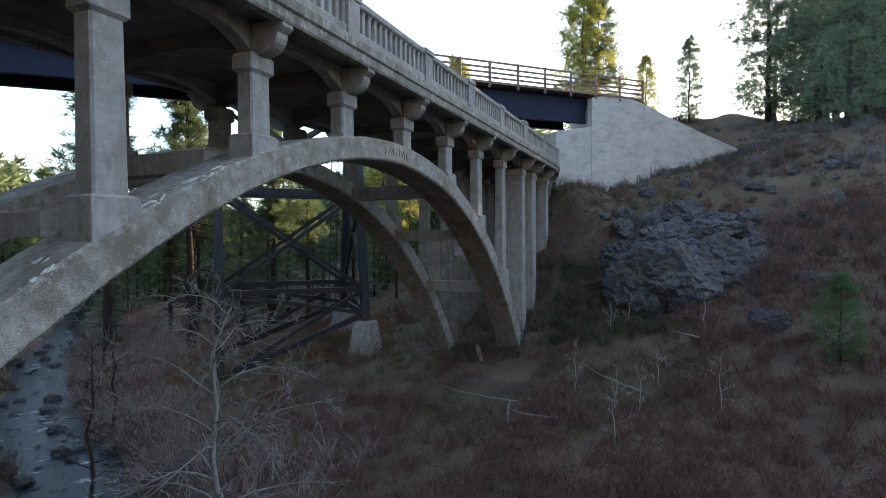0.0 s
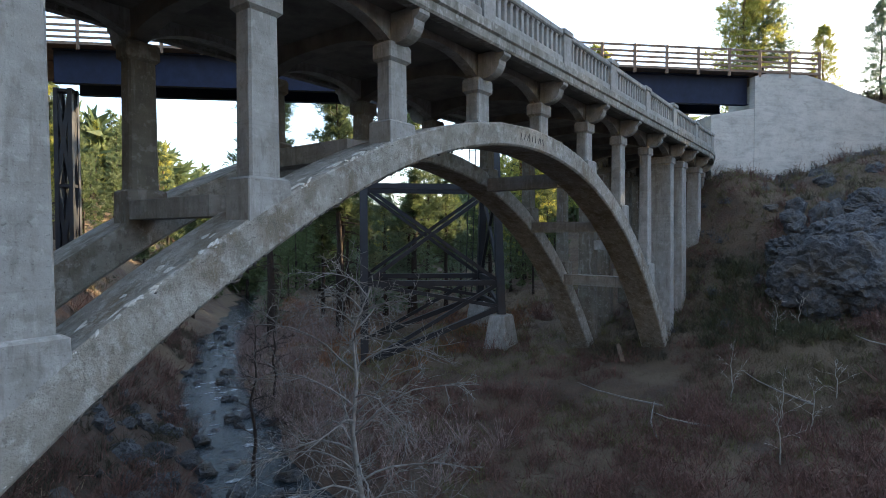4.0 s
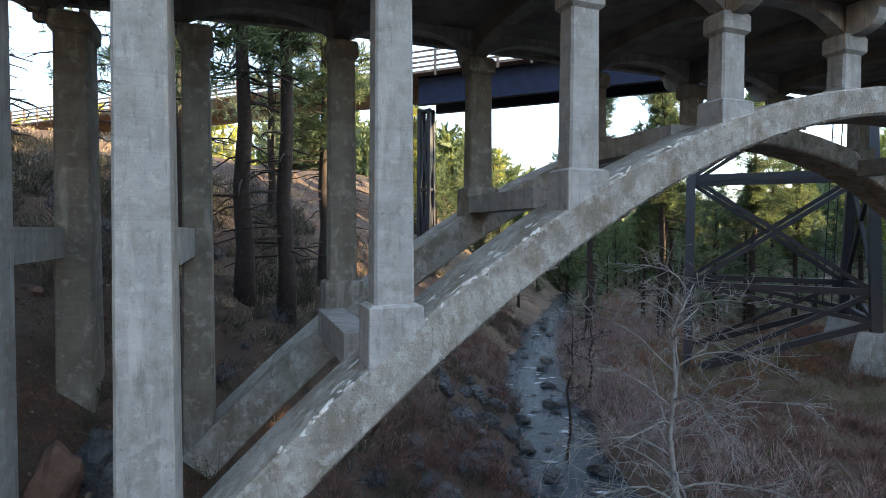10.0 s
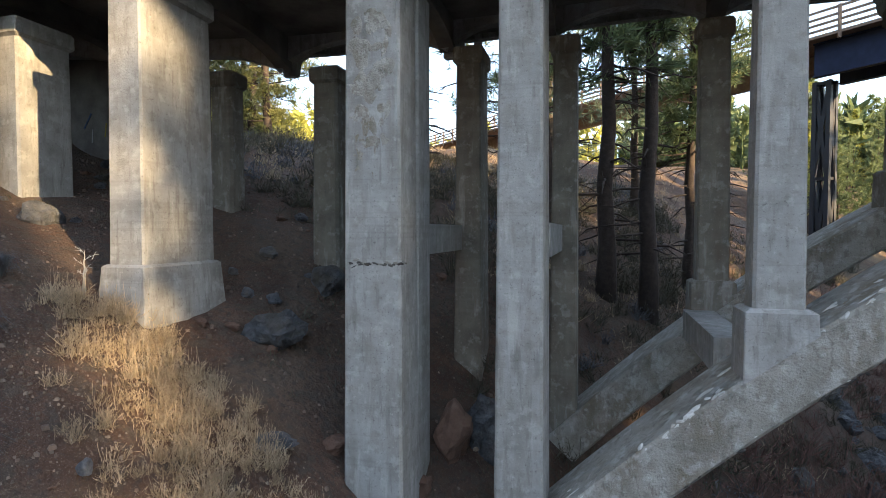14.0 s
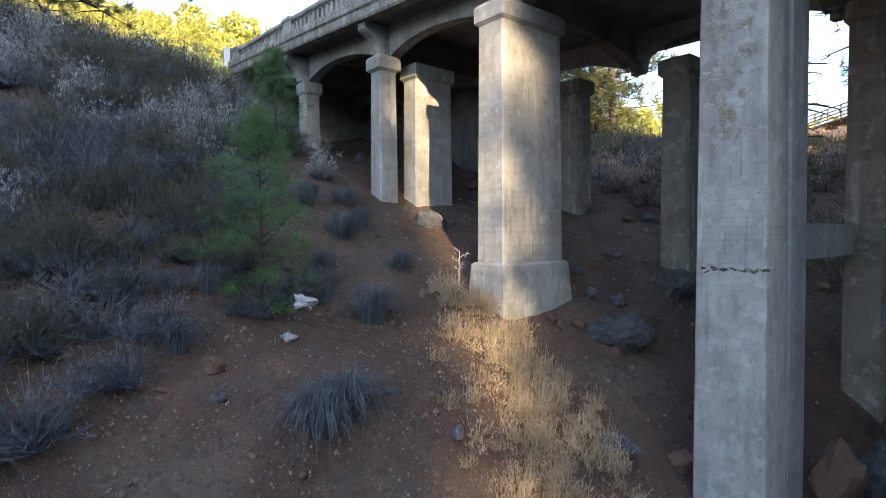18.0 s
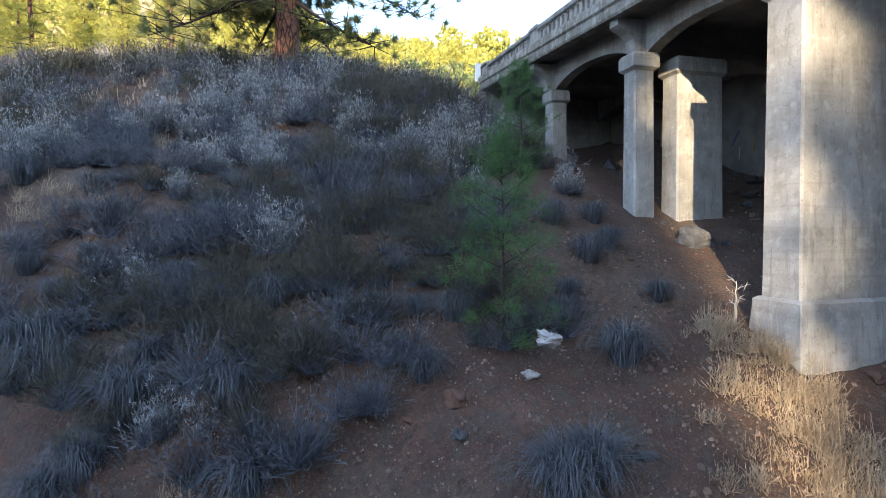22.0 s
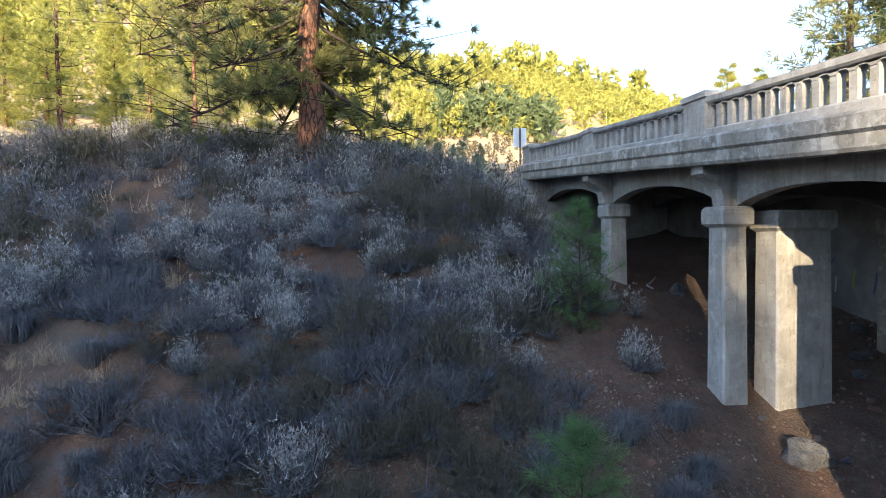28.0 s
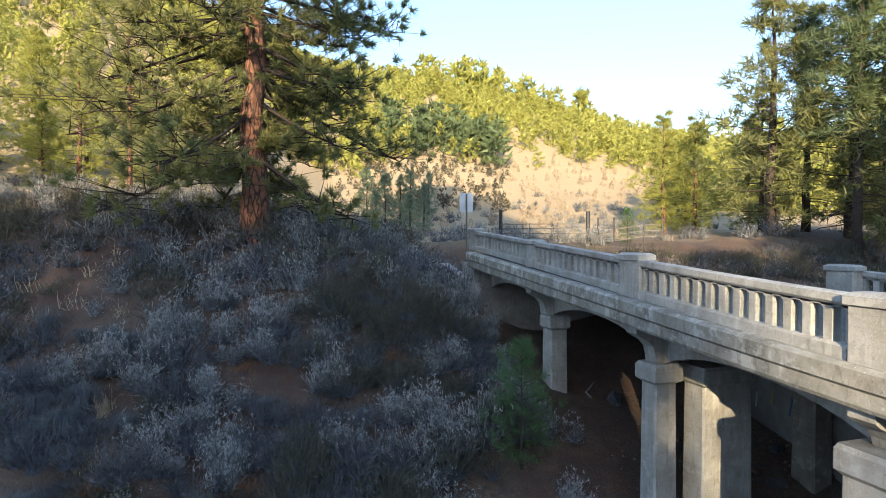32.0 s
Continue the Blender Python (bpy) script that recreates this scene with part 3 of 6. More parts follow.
water = tagged(new("water", mesh("water", wv, wf, WATER)), "shallow dark creek running over stones", "creek", kind="structure")
# ---- the old arch bridge ----
def rise(x):
    """How far the deck lies over its level at the crown: it climbs towards the west bank."""
    if x > -12:
        return 0.0
    if x > -20:
        return 0.5 * 0.00975 * (x + 12) ** 2
    return 0.312 + 0.078 * (-20 - x)


def sway(x):
    """The deck's turn at its east end."""
    return 0.028 * (x - 21) ** 2 if x > 21 else 0.0


def cross(x, y):
    """The deck's fall towards its far side near the west end."""
    return -0.053 * (y + 0.5) * min(1.0, max(0.0, (-10 - x) / 8))


def lift(x, y):
    return rise(x) + cross(x, y)


def arch_top(x):
    u = x - 2.1
    return 10.65 - 0.0356 * u * u - (0.00003 * u ** 4 if u > 0 else 0.0)


def arch_slope(x):
    u = x - 2.1
    return -0.0712 * u - (0.00012 * u ** 3 if u > 0 else 0.0)


BACK = 4.05           # y of the middle of the back row; the front row stands at 0.275
FRONT = 0.275
CAP_TOP = 11.5
bridge = thing("arch_bridge", "old grey concrete open-spandrel arch bridge with balustrades over the creek", "bridge")


def rib_mesh(y0, y1):
    xs = np.linspace(-12.5, 16.6, 61)
    rings = []
    rng = random.Random(5)
    for x in xs:
        depth = 0.54 + 0.15 * abs((x - 2.1) / 14.5) ** 1.5
        slope = arch_slope(x)
        k = math.sqrt(1 + slope * slope)
        nxn, nzn = -slope / k, 1 / k
        zt = arch_top(x)
        j = rng.uniform(-0.012, 0.012)
        bx, bz = x - nxn * depth, zt - nzn * depth
        rings.append([(x, y0 + 0.03, zt + j), (x - nxn * 0.04, y0 + j * 0.5, zt - nzn * 0.04), (bx + nxn * 0.05, y0 - j * 0.5, bz + nzn * 0.05), (bx, y0 + 0.05, bz),
                      (bx, y1 - 0.05, bz), (bx + nxn * 0.05, y1, bz + nzn * 0.05), (x - nxn * 0.04, y1, zt - nzn * 0.04), (x, y1 - 0.03, zt)])
    return mesh("arch_rib", *loft(rings), CONC_ARCH)


part("arch_rib", rib_mesh(-0.12, 1.0), bridge, "weathered arch rib with a crumbling upper edge")
part("arch_rib", rib_mesh(3.7, 4.8), bridge, "stained far arch rib")

# struts between the ribs, beside the columns
for x, up, h in ((-9.25, 0.18, 0.5), (-6.1, 0.24, 0.34), (-3.2, 0.1, 0.4), (6.25, -0.16, 0.45), (9.65, -0.2, 0.42), (12.8, -0.2, 0.46)):
    z = arch_top(x) + up
    part("strut", mesh("strut", *box(x - 0.25, x + 0.25, 0.97, 3.73, z - h, z), CONC), bridge)


def column(x, yc, z0, z1, w, d, plinth=0.0, ptop=0.0, cap=0.06, taper=0.012, bev=0.035, label="", foot=None):
    # back-row columns take the stained concrete with shade in its colour
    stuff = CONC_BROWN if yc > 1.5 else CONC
    """A tapered shaft with a moulded cap; plinth: how deep the pedestal under it goes, ptop: its overhang."""
    rows = []
    for z, g in ((z0, taper * (z1 - z0) / 2), (z1 - 0.3, 0.0)):
        v, _ = box(x - w / 2 - g, x + w / 2 + g, yc - d / 2 - g, yc + d / 2 + g, z, z + 1, bev)
        rows.append(v[:8])
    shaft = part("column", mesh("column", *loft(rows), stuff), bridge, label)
    c = cap
    cv = []
    for z, g in ((z1 - 0.36, 0.0), (z1 - 0.3, c), (z1 - 0.06, c), (z1, c * 0.5)):
        v, _ = box(x - w / 2 - g, x + w / 2 + g, yc - d / 2 - g, yc + d / 2 + g, z, z + 1, 0.02)
        cv.append(v[:8])
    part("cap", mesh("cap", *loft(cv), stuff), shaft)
    if plinth:
        g = ptop + taper * (z1 - z0) / 2
        pv = []
        for z, e in ((z0 - plinth, g + 0.01 + (0.08 if foot is None else 0.0)), (z0 - 0.1, g), (z0 - 0.04, g), (z0, g * 0.55)):
            v, _ = box(x - w / 2 - e, x + w / 2 + e, yc - d / 2 - e, yc + d / 2 + e, z, z + 1, 0.015)
            pv.append([(p, q, foot(p) - 0.06) if foot and z == z0 - plinth else (p, q, r) for p, q, r in v[:8]])
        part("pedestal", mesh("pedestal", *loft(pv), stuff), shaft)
    return shaft


W, D = 0.5, 0.35      # the slender columns, across and along the deck
ROWS = (0.185, 3.975)  # their two rows
CAPQ = 11.33
COLS = (-9.0, -6.0, -3.0, 0.0, 3.15, 6.4, 9.65, 13.0)
for yc in ROWS:
    for x in COLS:
        slope = abs(arch_slope(x))
        z0 = arch_top(x) + (0.03 if slope < 0.16 else 0.12 + 0.5 * slope)
        column(x, yc, z0, CAP_TOP, W, D, z0 - arch_top(x) + 0.05, 0.1 if slope > 0.16 else 0.03, foot=arch_top)
    for x, e in ((-12.0, 0.35), (16.6, 0.0)):
        x += e * (yc > 1)
        column(x, 0.47 if yc < 1 else 4.2, ground_at(x, yc) - 0.8, CAP_TOP + lift(x, yc), 0.56 if yc < 1 else 0.45, 0.92 if yc < 1 else 0.8)
    for x, e in ((-14.06, 0.5), (18.9, 0.0)):
        x += e * (yc > 1)
        shaft = column(x, 0.36 if yc < 1 else 4.15, ground_at(x, yc) - 0.8, CAP_TOP + lift(x, yc), 0.8 if yc < 1 else 0.5, 0.7 if yc < 1 else 0.75, label="tall pier column with a spalled patch" if yc < 1 and x < 0 else "")
        if yc < 1:
            # the pier goes on behind, past a shallow groove
            part("rear_shaft", mesh("rear_shaft", *join(box(x - 0.36, x + 0.36, 0.69, 0.79, ground_at(x, yc) - 0.8, CAP_TOP - 0.2), box(x - 0.42, x + 0.42, 0.78, 1.4, ground_at(x, yc) - 0.8, CAP_TOP - 0.2, 0.03)), CONC), shaft)
    for x in (21.9, 25.0):
        column(x, yc + sway(x), ground_at(x, yc) - 0.8, CAP_TOP, 0.6, 0.6)
    near = yc < 1
    column(-21.88 if near else -22.08, 0.05 if near else yc, ground_at(-22.1, yc) - 0.8, CAPQ + lift(-22.1, yc), 0.4 if near else 0.5, 0.46 if near else 0.5, cap=0.08)
    column(-26.05, 0.22 if near else yc, ground_at(-26.0, yc) - 0.8, CAPQ + lift(-26.0, yc), 0.46, 0.46)
column(-17.885, 0.36, 7.17, 11.66, 0.6, 1.54, 1.3, 0.08, taper=0.012, bev=0.03, label="broad pier with a moulded cap and a plinth")
column(-16.75, BACK, ground_at(-16.85, BACK) - 0.8, CAPQ + lift(-17.4, BACK), 0.58, 0.6, bev=0.06)
column(-19.43, BACK, ground_at(-19.5, BACK) - 0.8, CAPQ + lift(-19.5, BACK), 0.56, 0.5, bev=0.06)
column(-21.75, 1.25, ground_at(-21.95, 1.2) - 0.8, CAPQ - 0.1 + rise(-21.95), 0.52, 1.1, bev=0.04, label="deep inner pier column under the deck")
# cross struts of the tall bents
for x, z in ((-13.9, 7.3), (-11.9, 7.3), (16.6, 7.0), (18.9, 7.0)):
    part("strut", mesh("strut", *box(x - 0.22, x + 0.22, 0.9, BACK - 0.2, z, z + 0.5), CONC), bridge)

# deck: slab, edge beams with arched undersides, cross beams, brackets
STATIONS = [-30.2, -26.05, -21.9, -17.88, -14.06, -12.0, -9.0, -6.0, -3.0, 0.0, 3.15, 6.4, 9.65, 13.0, 16.6, 18.9, 21.9, 25.0, 28.0, 31.0, 34.0]
OUT_F, OUT_B = -0.72, BACK + FRONT + 0.72
xs_deck = np.concatenate([np.linspace(a, b, 5)[:-1] for a, b in zip(STATIONS, STATIONS[1:])] + [[34.0]])


def rail_y(x):
    """The balustrade stands back from the edge near the west end."""
    return float(np.interp(x, [-31, -24, -16], [0.45, 0.3, 0.0]))


def rail_z(x, z):
    """The balustrade is lower near the west end."""
    return -float(np.interp(x, [-31, -22.5, -17.4, -12], [0.28, 0.22, 0.16, 0.0])) * (z - 12.47) / 0.91


def rail_along(profile, xs, material, name):
    return mesh(name, *loft([[(x, y + sway(x) + rail_y(x), z + lift(x, y) + rail_z(x, z)) for y, z in profile] for x in xs]), material)


def along(profile, xs, material, name):
    """A profile of (y, z) carried along the deck's line."""
    return mesh(name, *loft([[(x, y + sway(x), z + lift(x, y)) for y, z in profile] for x in xs]), material)


part("deck_slab", along([(OUT_F + 0.1, 12.1), (OUT_B - 0.1, 12.1), (OUT_B - 0.1, 12.38), (OUT_F + 0.1, 12.38)], xs_deck, CONC_SHADED, "deck_slab"), bridge, "mottled concrete deck slab, coloured dark for the shade beneath")
part("road_surface", along([(OUT_F + 0.45, 12.384), (OUT_B - 0.45, 12.384), (OUT_B - 0.45, 12.41), (OUT_F + 0.45, 12.41)], xs_deck, ASPHALT, "road_surface"), bridge, "old asphalt on the deck")
for side, y in ((-1, OUT_F), (1, OUT_B)):
    o = lambda t: y - side * t
    prof = [(o(0.28), 11.99), (o(0.08), 11.99), (o(0.05), 12.04), (o(0.05), 12.2), (o(0.0), 12.24), (o(0.0), 12.42), (o(0.06), 12.47), (o(0.28), 12.47)]
    if side > 0:
        prof = prof[::-1]
    part("fascia", along(prof, xs_deck, CONC_DIRTY, "fascia"), bridge, "moulded concrete deck edge with water stains")
for yc in (FRONT, BACK):
    for a, b in zip(STATIONS[:-2], STATIONS[1:-1]):
        xs = np.linspace(a, b, 13)
        rings = []
        crown, foot = (11.74, 11.31) if b < -16 else (11.95, 11.5)
        for x in xs:
            u = abs((x - (a + b) / 2) / ((b - a) / 2))
            zb = crown - (crown - foot) * u ** 2.4
            r, s = lift(x, yc), sway(x)
            rings.append([(x, yc - 0.14 + s, zb + r), (x, yc + 0.14 + s, zb + r), (x, yc + 0.14 + s, 12.11 + r), (x, yc - 0.14 + s, 12.11 + r)])
        part("edge_beam", mesh("edge_beam", *loft(rings), CONC), bridge)
for x in STATIONS[1:-2]:
    ys = np.linspace(FRONT, BACK, 13)
    rings = []
    for y in ys:
        u = abs((y - (FRONT + BACK) / 2) / ((BACK - FRONT) / 2))
        zb = 11.8 - 0.3 * u ** 3 - (0.15 if x < -16 else 0)
        rings.append([(x - 0.16, y + sway(x), zb + lift(x, y)), (x + 0.16, y + sway(x), zb + lift(x, y)), (x + 0.16, y + sway(x), 12.11 + lift(x, y)), (x - 0.16, y + sway(x), 12.11 + lift(x, y))])
    part("cross_beam", mesh("cross_beam", *loft(rings), CONC_SHADED), bridge)
    for side, y in ((-1, FRONT), (1, BACK)):
        # a curved bracket under the overhang, with a small end block
        if x < -16:
            pts = [(0.15, 11.3), (0.3, 11.3), (0.38, 11.36), (0.4, 11.5), (0.44, 11.64), (0.55, 11.76), (0.72, 11.84), (0.8, 11.9), (0.8, 12.04), (0.15, 12.04)]
        else:
            pts = [(0.2, 11.46), (0.36, 11.47)]
            pts += [(0.36 + 0.42 * math.sin(t), 11.47 + 0.36 * (1 - math.cos(t))) for t in np.linspace(0.25, math.pi / 2, 6)]
            pts += [(0.86, 11.88), (0.9, 11.92), (0.9, 12.05), (0.2, 12.05)]
        pr = [(y + side * u + sway(x), w + lift(x, y)) for u, w in pts]
        if side < 0:
            pr = pr[::-1]
        part("bracket", mesh("bracket", *prism(pr, "x", x - 0.15, x + 0.15), CONC), bridge)

# balustrades: posts over the columns, panels of slots between them
RAIL0, RAIL1 = 12.47, 13.38


def baluster_mesh(w, d, h):
    return mesh("baluster", *box(-w / 2, w / 2, -d / 2, d / 2, 0, h, 0.012), CONC)


BAL = baluster_mesh(0.13, 0.13, 0.5)
POSTS = [-31.0, -26.4, -22.1, -17.75, -13.1, -9.0, -5.0, -0.8, 3.2, 6.8, 10.5, 14.4, 18.5, 22.6, 26.5, 30.5]
for side, yr in ((-1, OUT_F + 0.2), (1, OUT_B - 0.2)):
    for i, x in enumerate(POSTS):
        if side > 0 and x < -24:
            continue
        r, s = lift(x, yr), sway(x) + (rail_y(x) if side < 0 else 0)
        h = 0.1 if i in (0, 2, 4, 6, 9, 11) else 0.02
        w = 0.29 if i in (0, 2, 4, 6, 9, 11) else 0.24
        rings = []
        for z, g in ((RAIL0 - 0.02, 0.0), (RAIL1 - 0.16 + h, 0.0), (RAIL1 - 0.14 + h, 0.04), (RAIL1 - 0.02 + h, 0.04), (RAIL1 + 0.03 + h, -0.03)):
            v, _ = box(x - w - g, x + w + g, yr - 0.15 - g + s, yr + 0.15 + g + s, z + r + rail_z(x, z), z + r + 1, 0.012)
            rings.append(v[:8])
        part("rail_post", mesh("rail_post", *loft(rings), CONC), bridge)
    for a, b in zip(POSTS, POSTS[1:]):
        if side > 0 and a < -24:
            continue
        a2, b2 = a + 0.27, b - 0.27
        xs = np.linspace(a2, b2, 9)
        c = (a + b) / 2
        panel = part("rail_panel", rail_along([(yr - 0.13, RAIL1 - 0.14), (yr - 0.1, RAIL1 - 0.18), (yr + 0.1, RAIL1 - 0.18), (yr + 0.13, RAIL1 - 0.14), (yr + 0.13, RAIL1 - 0.03), (yr + 0.06, RAIL1), (yr - 0.06, RAIL1), (yr - 0.13, RAIL1 - 0.03)][::1], xs, CONC, "rail_panel"), bridge)
        part("bottom_rail", rail_along([(yr - 0.12, RAIL0 - 0.02), (yr + 0.12, RAIL0 - 0.02), (yr + 0.12, RAIL0 + 0.16), (yr + 0.08, RAIL0 + 0.2), (yr - 0.08, RAIL0 + 0.2), (yr - 0.12, RAIL0 + 0.16)], xs, CONC, "bottom_rail"), panel)
        n = max(3, round((b2 - a2) / 0.27))
        pitch = (b2 - a2) / n
        # the head over the slots, scalloped into small round arches
        hv, hf = [], []
        q = 6
        for i in range(n * q + 1):
            x = a2 + i / q * pitch
            u = (i % q) / q * 2 - 1
            inside = abs(u) * pitch / 2 / (pitch / 2 - 0.065)
            zb = RAIL1 - 0.25 + (0.075 * math.sqrt(1 - inside * inside) if inside < 1 else -0.01)
            for yy in (-0.075, 0.075):
                hv += [(x, yr + yy + sway(x) + rail_y(x), zb + lift(x, yr) + rail_z(x, zb)), (x, yr + yy + sway(x) + rail_y(x), RAIL1 - 0.17 + lift(x, yr) + rail_z(x, RAIL1))]
            if i:
                p, o = 4 * (i - 1), 4 * i
                hf += [(p, o, o + 1, p + 1), (p + 2, p + 3, o + 3, o + 2), (p, p + 2, o + 2, o)]
        part("slot_head", mesh("slot_head", hv, hf, CONC), panel)
        for j in range(n + 1):
            x = a2 + j * pitch
            part("baluster", BAL, panel, m=pose(x, yr + sway(x) + rail_y(x), RAIL0 + 0.18 + lift(x, yr) + rail_z(x, RAIL0 + 0.18)) @ Matrix.Diagonal((1, 1, 1 + rail_z(x, 12.97) / 0.5, 1)))

# the long retaining wall under the far edge of the west end, its concrete darkened for shade, with faded paint on it
wall = part("retaining_wall", along([(4.4, 7.0), (4.65, 7.0), (4.65, 12.12), (4.4, 12.12)], np.linspace(-30.2, -20.6, 9), CONC_SHADED, "retaining_wall"), bridge, "stained retaining wall, coloured dark for shade, with faded scrawls")
PAINT = [mat("faded_paint", c, tuple(v * 0.5 for v in c), None, 6, 0.9, bump=0.1) for c in ((0.3, 0.24, 0.05), (0.06, 0.09, 0.16), (0.3, 0.3, 0.29))]
rp = random.Random(31)
for i in range(16):
    x, z = -28.4 + 0.42 * i + rp.uniform(-0.1, 0.1), 10.9 - 0.1 * i + rp.uniform(-0.3, 0.5)
    part("scrawl", mesh("scrawl", *beam((x, 4.392, z), (x + rp.uniform(-0.25, 0.25), 4.392, z + rp.uniform(0.15, 0.45)), 0.012, rp.uniform(0.03, 0.08)), PAINT[i % 3]), wall)

# crumbled patches on the near arch rib, and its broken lower edge
rib = bridge.children[0]
rc = random.Random(17)


def lump(name, x, y, z, sx, sy, sz, material, tilt):
    bm = bmesh.new()
    bmesh.ops.create_icosphere(bm, subdivisions=2, radius=1)
    o = Vector((rc.uniform(0, 50), 0, 0))
    for v in bm.verts:
        v.co *= 1 + noise.noise(v.co * 2.2 + o) * 0.6 + noise.noise(v.co * 5 + o) * 0.3
    me = bpy.data.meshes.new(name)
    bm.to_mesh(me)
    bm.free()
    me.materials.append(material)
    part(name, me, rib, m=Matrix.Translation((x, y, z)) @ pose(0, 0, 0, 0, tilt, 0) @ Matrix.Diagonal((sx, sy, sz, 1)))


def crumbs(name, n, x0, x1, below, spots, sizes, material):
    """Small broken bits strung along the rib's front edge, thicker at some spots."""
    for i in range(n):
        x = rc.uniform(x0, x1) if i % 2 else rc.choice(spots) + rc.gauss(0, 0.22)
        sl = arch_slope(x)
        k = math.sqrt(1 + sl * sl)
        d = below(x) + rc.gauss(0, 0.02)
        w = rc.uniform(*sizes)
        lump(name, x + sl / k * d, -0.095 + rc.uniform(0, 0.03), arch_top(x) - d / k, w * rc.uniform(0.8, 1.9), rc.uniform(0.02, 0.035), w * 0.5, material, -math.degrees(math.atan(sl)) + rc.uniform(-25, 25))


crumbs("spalled_patch", 120, -11.6, -2.4, lambda x: 0.03, (-9.95, -10.3, -8.0, -7.0, -5.2), (0.02, 0.06), SCAB)
crumbs("dark_spall", 60, -11.2, -2.0, lambda x: 0.07, (-9.6, -8.3, -6.2, -4.6), (0.015, 0.04), CRACK)
crumbs("broken_edge", 110, -10.8, -1.0, lambda x: 0.52 + 0.15 * abs((x - 2.1) / 14.5) ** 1.5, (-8.6, -6.9, -5.0, -3.4), (0.015, 0.05), CRACK)
crumbs("pale_edge", 60, -10.8, -1.0, lambda x: 0.47 + 0.15 * abs((x - 2.1) / 14.5) ** 1.5, (-8.6, -6.9, -5.0, -3.4), (0.015, 0.04), SCAB)
# worn crust on the rib's upper face
for i in range(70):
    x = rc.uniform(-11.6, -3.0)
    lump("worn_crust", x, rc.uniform(0.0, 0.5), arch_top(x) - 0.005, rc.uniform(0.05, 0.2), rc.uniform(0.03, 0.09), rc.uniform(0.008, 0.02), CONC_DIRTY if i % 3 else SCAB, -math.degrees(math.atan(arch_slope(x))))
# scrawled marks on the crown, kept as plain strokes
INK = mat("dark_scrawl", (0.06, 0.06, 0.065), (0.03, 0.03, 0.035), None, 8, 0.8, bump=0.1)
for i in range(9):
    x = 1.55 + 0.16 * i
    z = arch_top(x) - 0.27
    part("scrawl", mesh("scrawl", *beam((x, -0.1235, z - 0.09), (x + rc.uniform(-0.12, 0.14), -0.1235, z + rc.uniform(0.05, 0.12)), 0.012, 0.018), INK), rib)
# the rough patch and the broken lift joint on the tall pier column
for i in range(70):
    lump("rough_patch", -14.06 + rc.uniform(-0.25, 0.25), 0.003, rc.uniform(7.3, 10.6), rc.uniform(0.04, 0.16), 0.009, rc.uniform(0.03, 0.2), CONC_ARCH, rc.uniform(-30, 30))
for i in range(22):
    lump("broken_edge", -14.42 + 0.04 * i, -0.012, 7.22 + rc.gauss(0, 0.02), rc.uniform(0.02, 0.06), 0.014, rc.uniform(0.008, 0.022), CRACK if i % 3 else CONC_DIRTY, rc.uniform(-30, 30))

# west abutment and its wing
part("abutment_wall", mesh("abutment_wall", *box(-31.3, -30.1, OUT_F + 0.25, OUT_B - 0.25, 8.5, 13.2), CONC), bridge, "stained concrete abutment wall")
part("wing_wall", mesh("wing_wall", *prism([(-31.2, 10.5), (-29.6, 10.5), (-29.6, 12.55), (-33.0, 13.1), (-33.0, 11.8)], "y", OUT_F + 0.02, OUT_F + 0.3), CONC), bridge)
part("abutment_wall", mesh("abutment_wall", *box(28.5, 34, 1.0, 7.5, 8.5, 12.0), CONC), bridge)

# ---- the girder bridge of the old railway behind ----
RA, RB = Vector((29.2, -1.3, 0)), Vector((3.8, 24.2, 0))
RD = (RB - RA).normalized()
RN = Vector((-RD.y, RD.x, 0))
GB = 15.45
rail_bridge = thing("girder_bridge", "dark blue steel girder bridge with timber deck and railings", "bridge")


def on_line(s, off, z):
    p = RA + RD * s + RN * off
    return (p.x, p.y, z)


for a, b in ((1.0, 17.0), (17.0, 24.4), (24.4, 40.2)):
    for off in (-1.3, 1.3):
        g = part("girder", mesh("girder", *beam(on_line(a, off, 16.57), on_line(b, off, 16.57), 0.06, 1.64), STEEL), rail_bridge)
        for z in (15.74, 17.42):
            part("flange", mesh("flange", *beam(on_line(a, off, z), on_line(b, off, z), 0.4, 0.06), STEEL), g)
        n = int((b - a) / 1.6)
        for i in range(n + 1):
            s = a + (b - a) * i / n
            part("stiffener", mesh("stiffener", *beam(on_line(s, off - 0.07, 15.77), on_line(s, off - 0.07, 17.39), 0.1, 0.06), STEEL), g)
part("timber_deck", mesh("timber_deck", *beam(on_line(-3.4, 0, GB + 2.12), on_line(90, 0, GB + 2.12), 4.2, 0.14), RAILWOOD), rail_bridge)
part("approach_beam", mesh("approach_beam", *beam(on_line(40.2, -1.0, GB + 1.5), on_line(90, -1.0, GB + 1.5), 0.5, 1.0), RAILWOOD), rail_bridge, "weathered timber approach beam")
for off in (-2.05, 2.05):
    for s in np.arange(-3.3, 90, 2.0):
        p = part("railing_post", mesh("railing_post", *beam(on_line(s, off, GB + 1.8), on_line(s, off, GB + 3.45), 0.12, 0.16), RAILWOOD), rail_bridge)
    for z in (GB + 2.45, GB + 2.75, GB + 3.05, GB + 3.4):
        part("rail", mesh("rail", *beam(on_line(-3.4, off - 0.08, z), on_line(90, off - 0.08, z), 0.06, 0.11), RAILWOOD), rail_bridge)


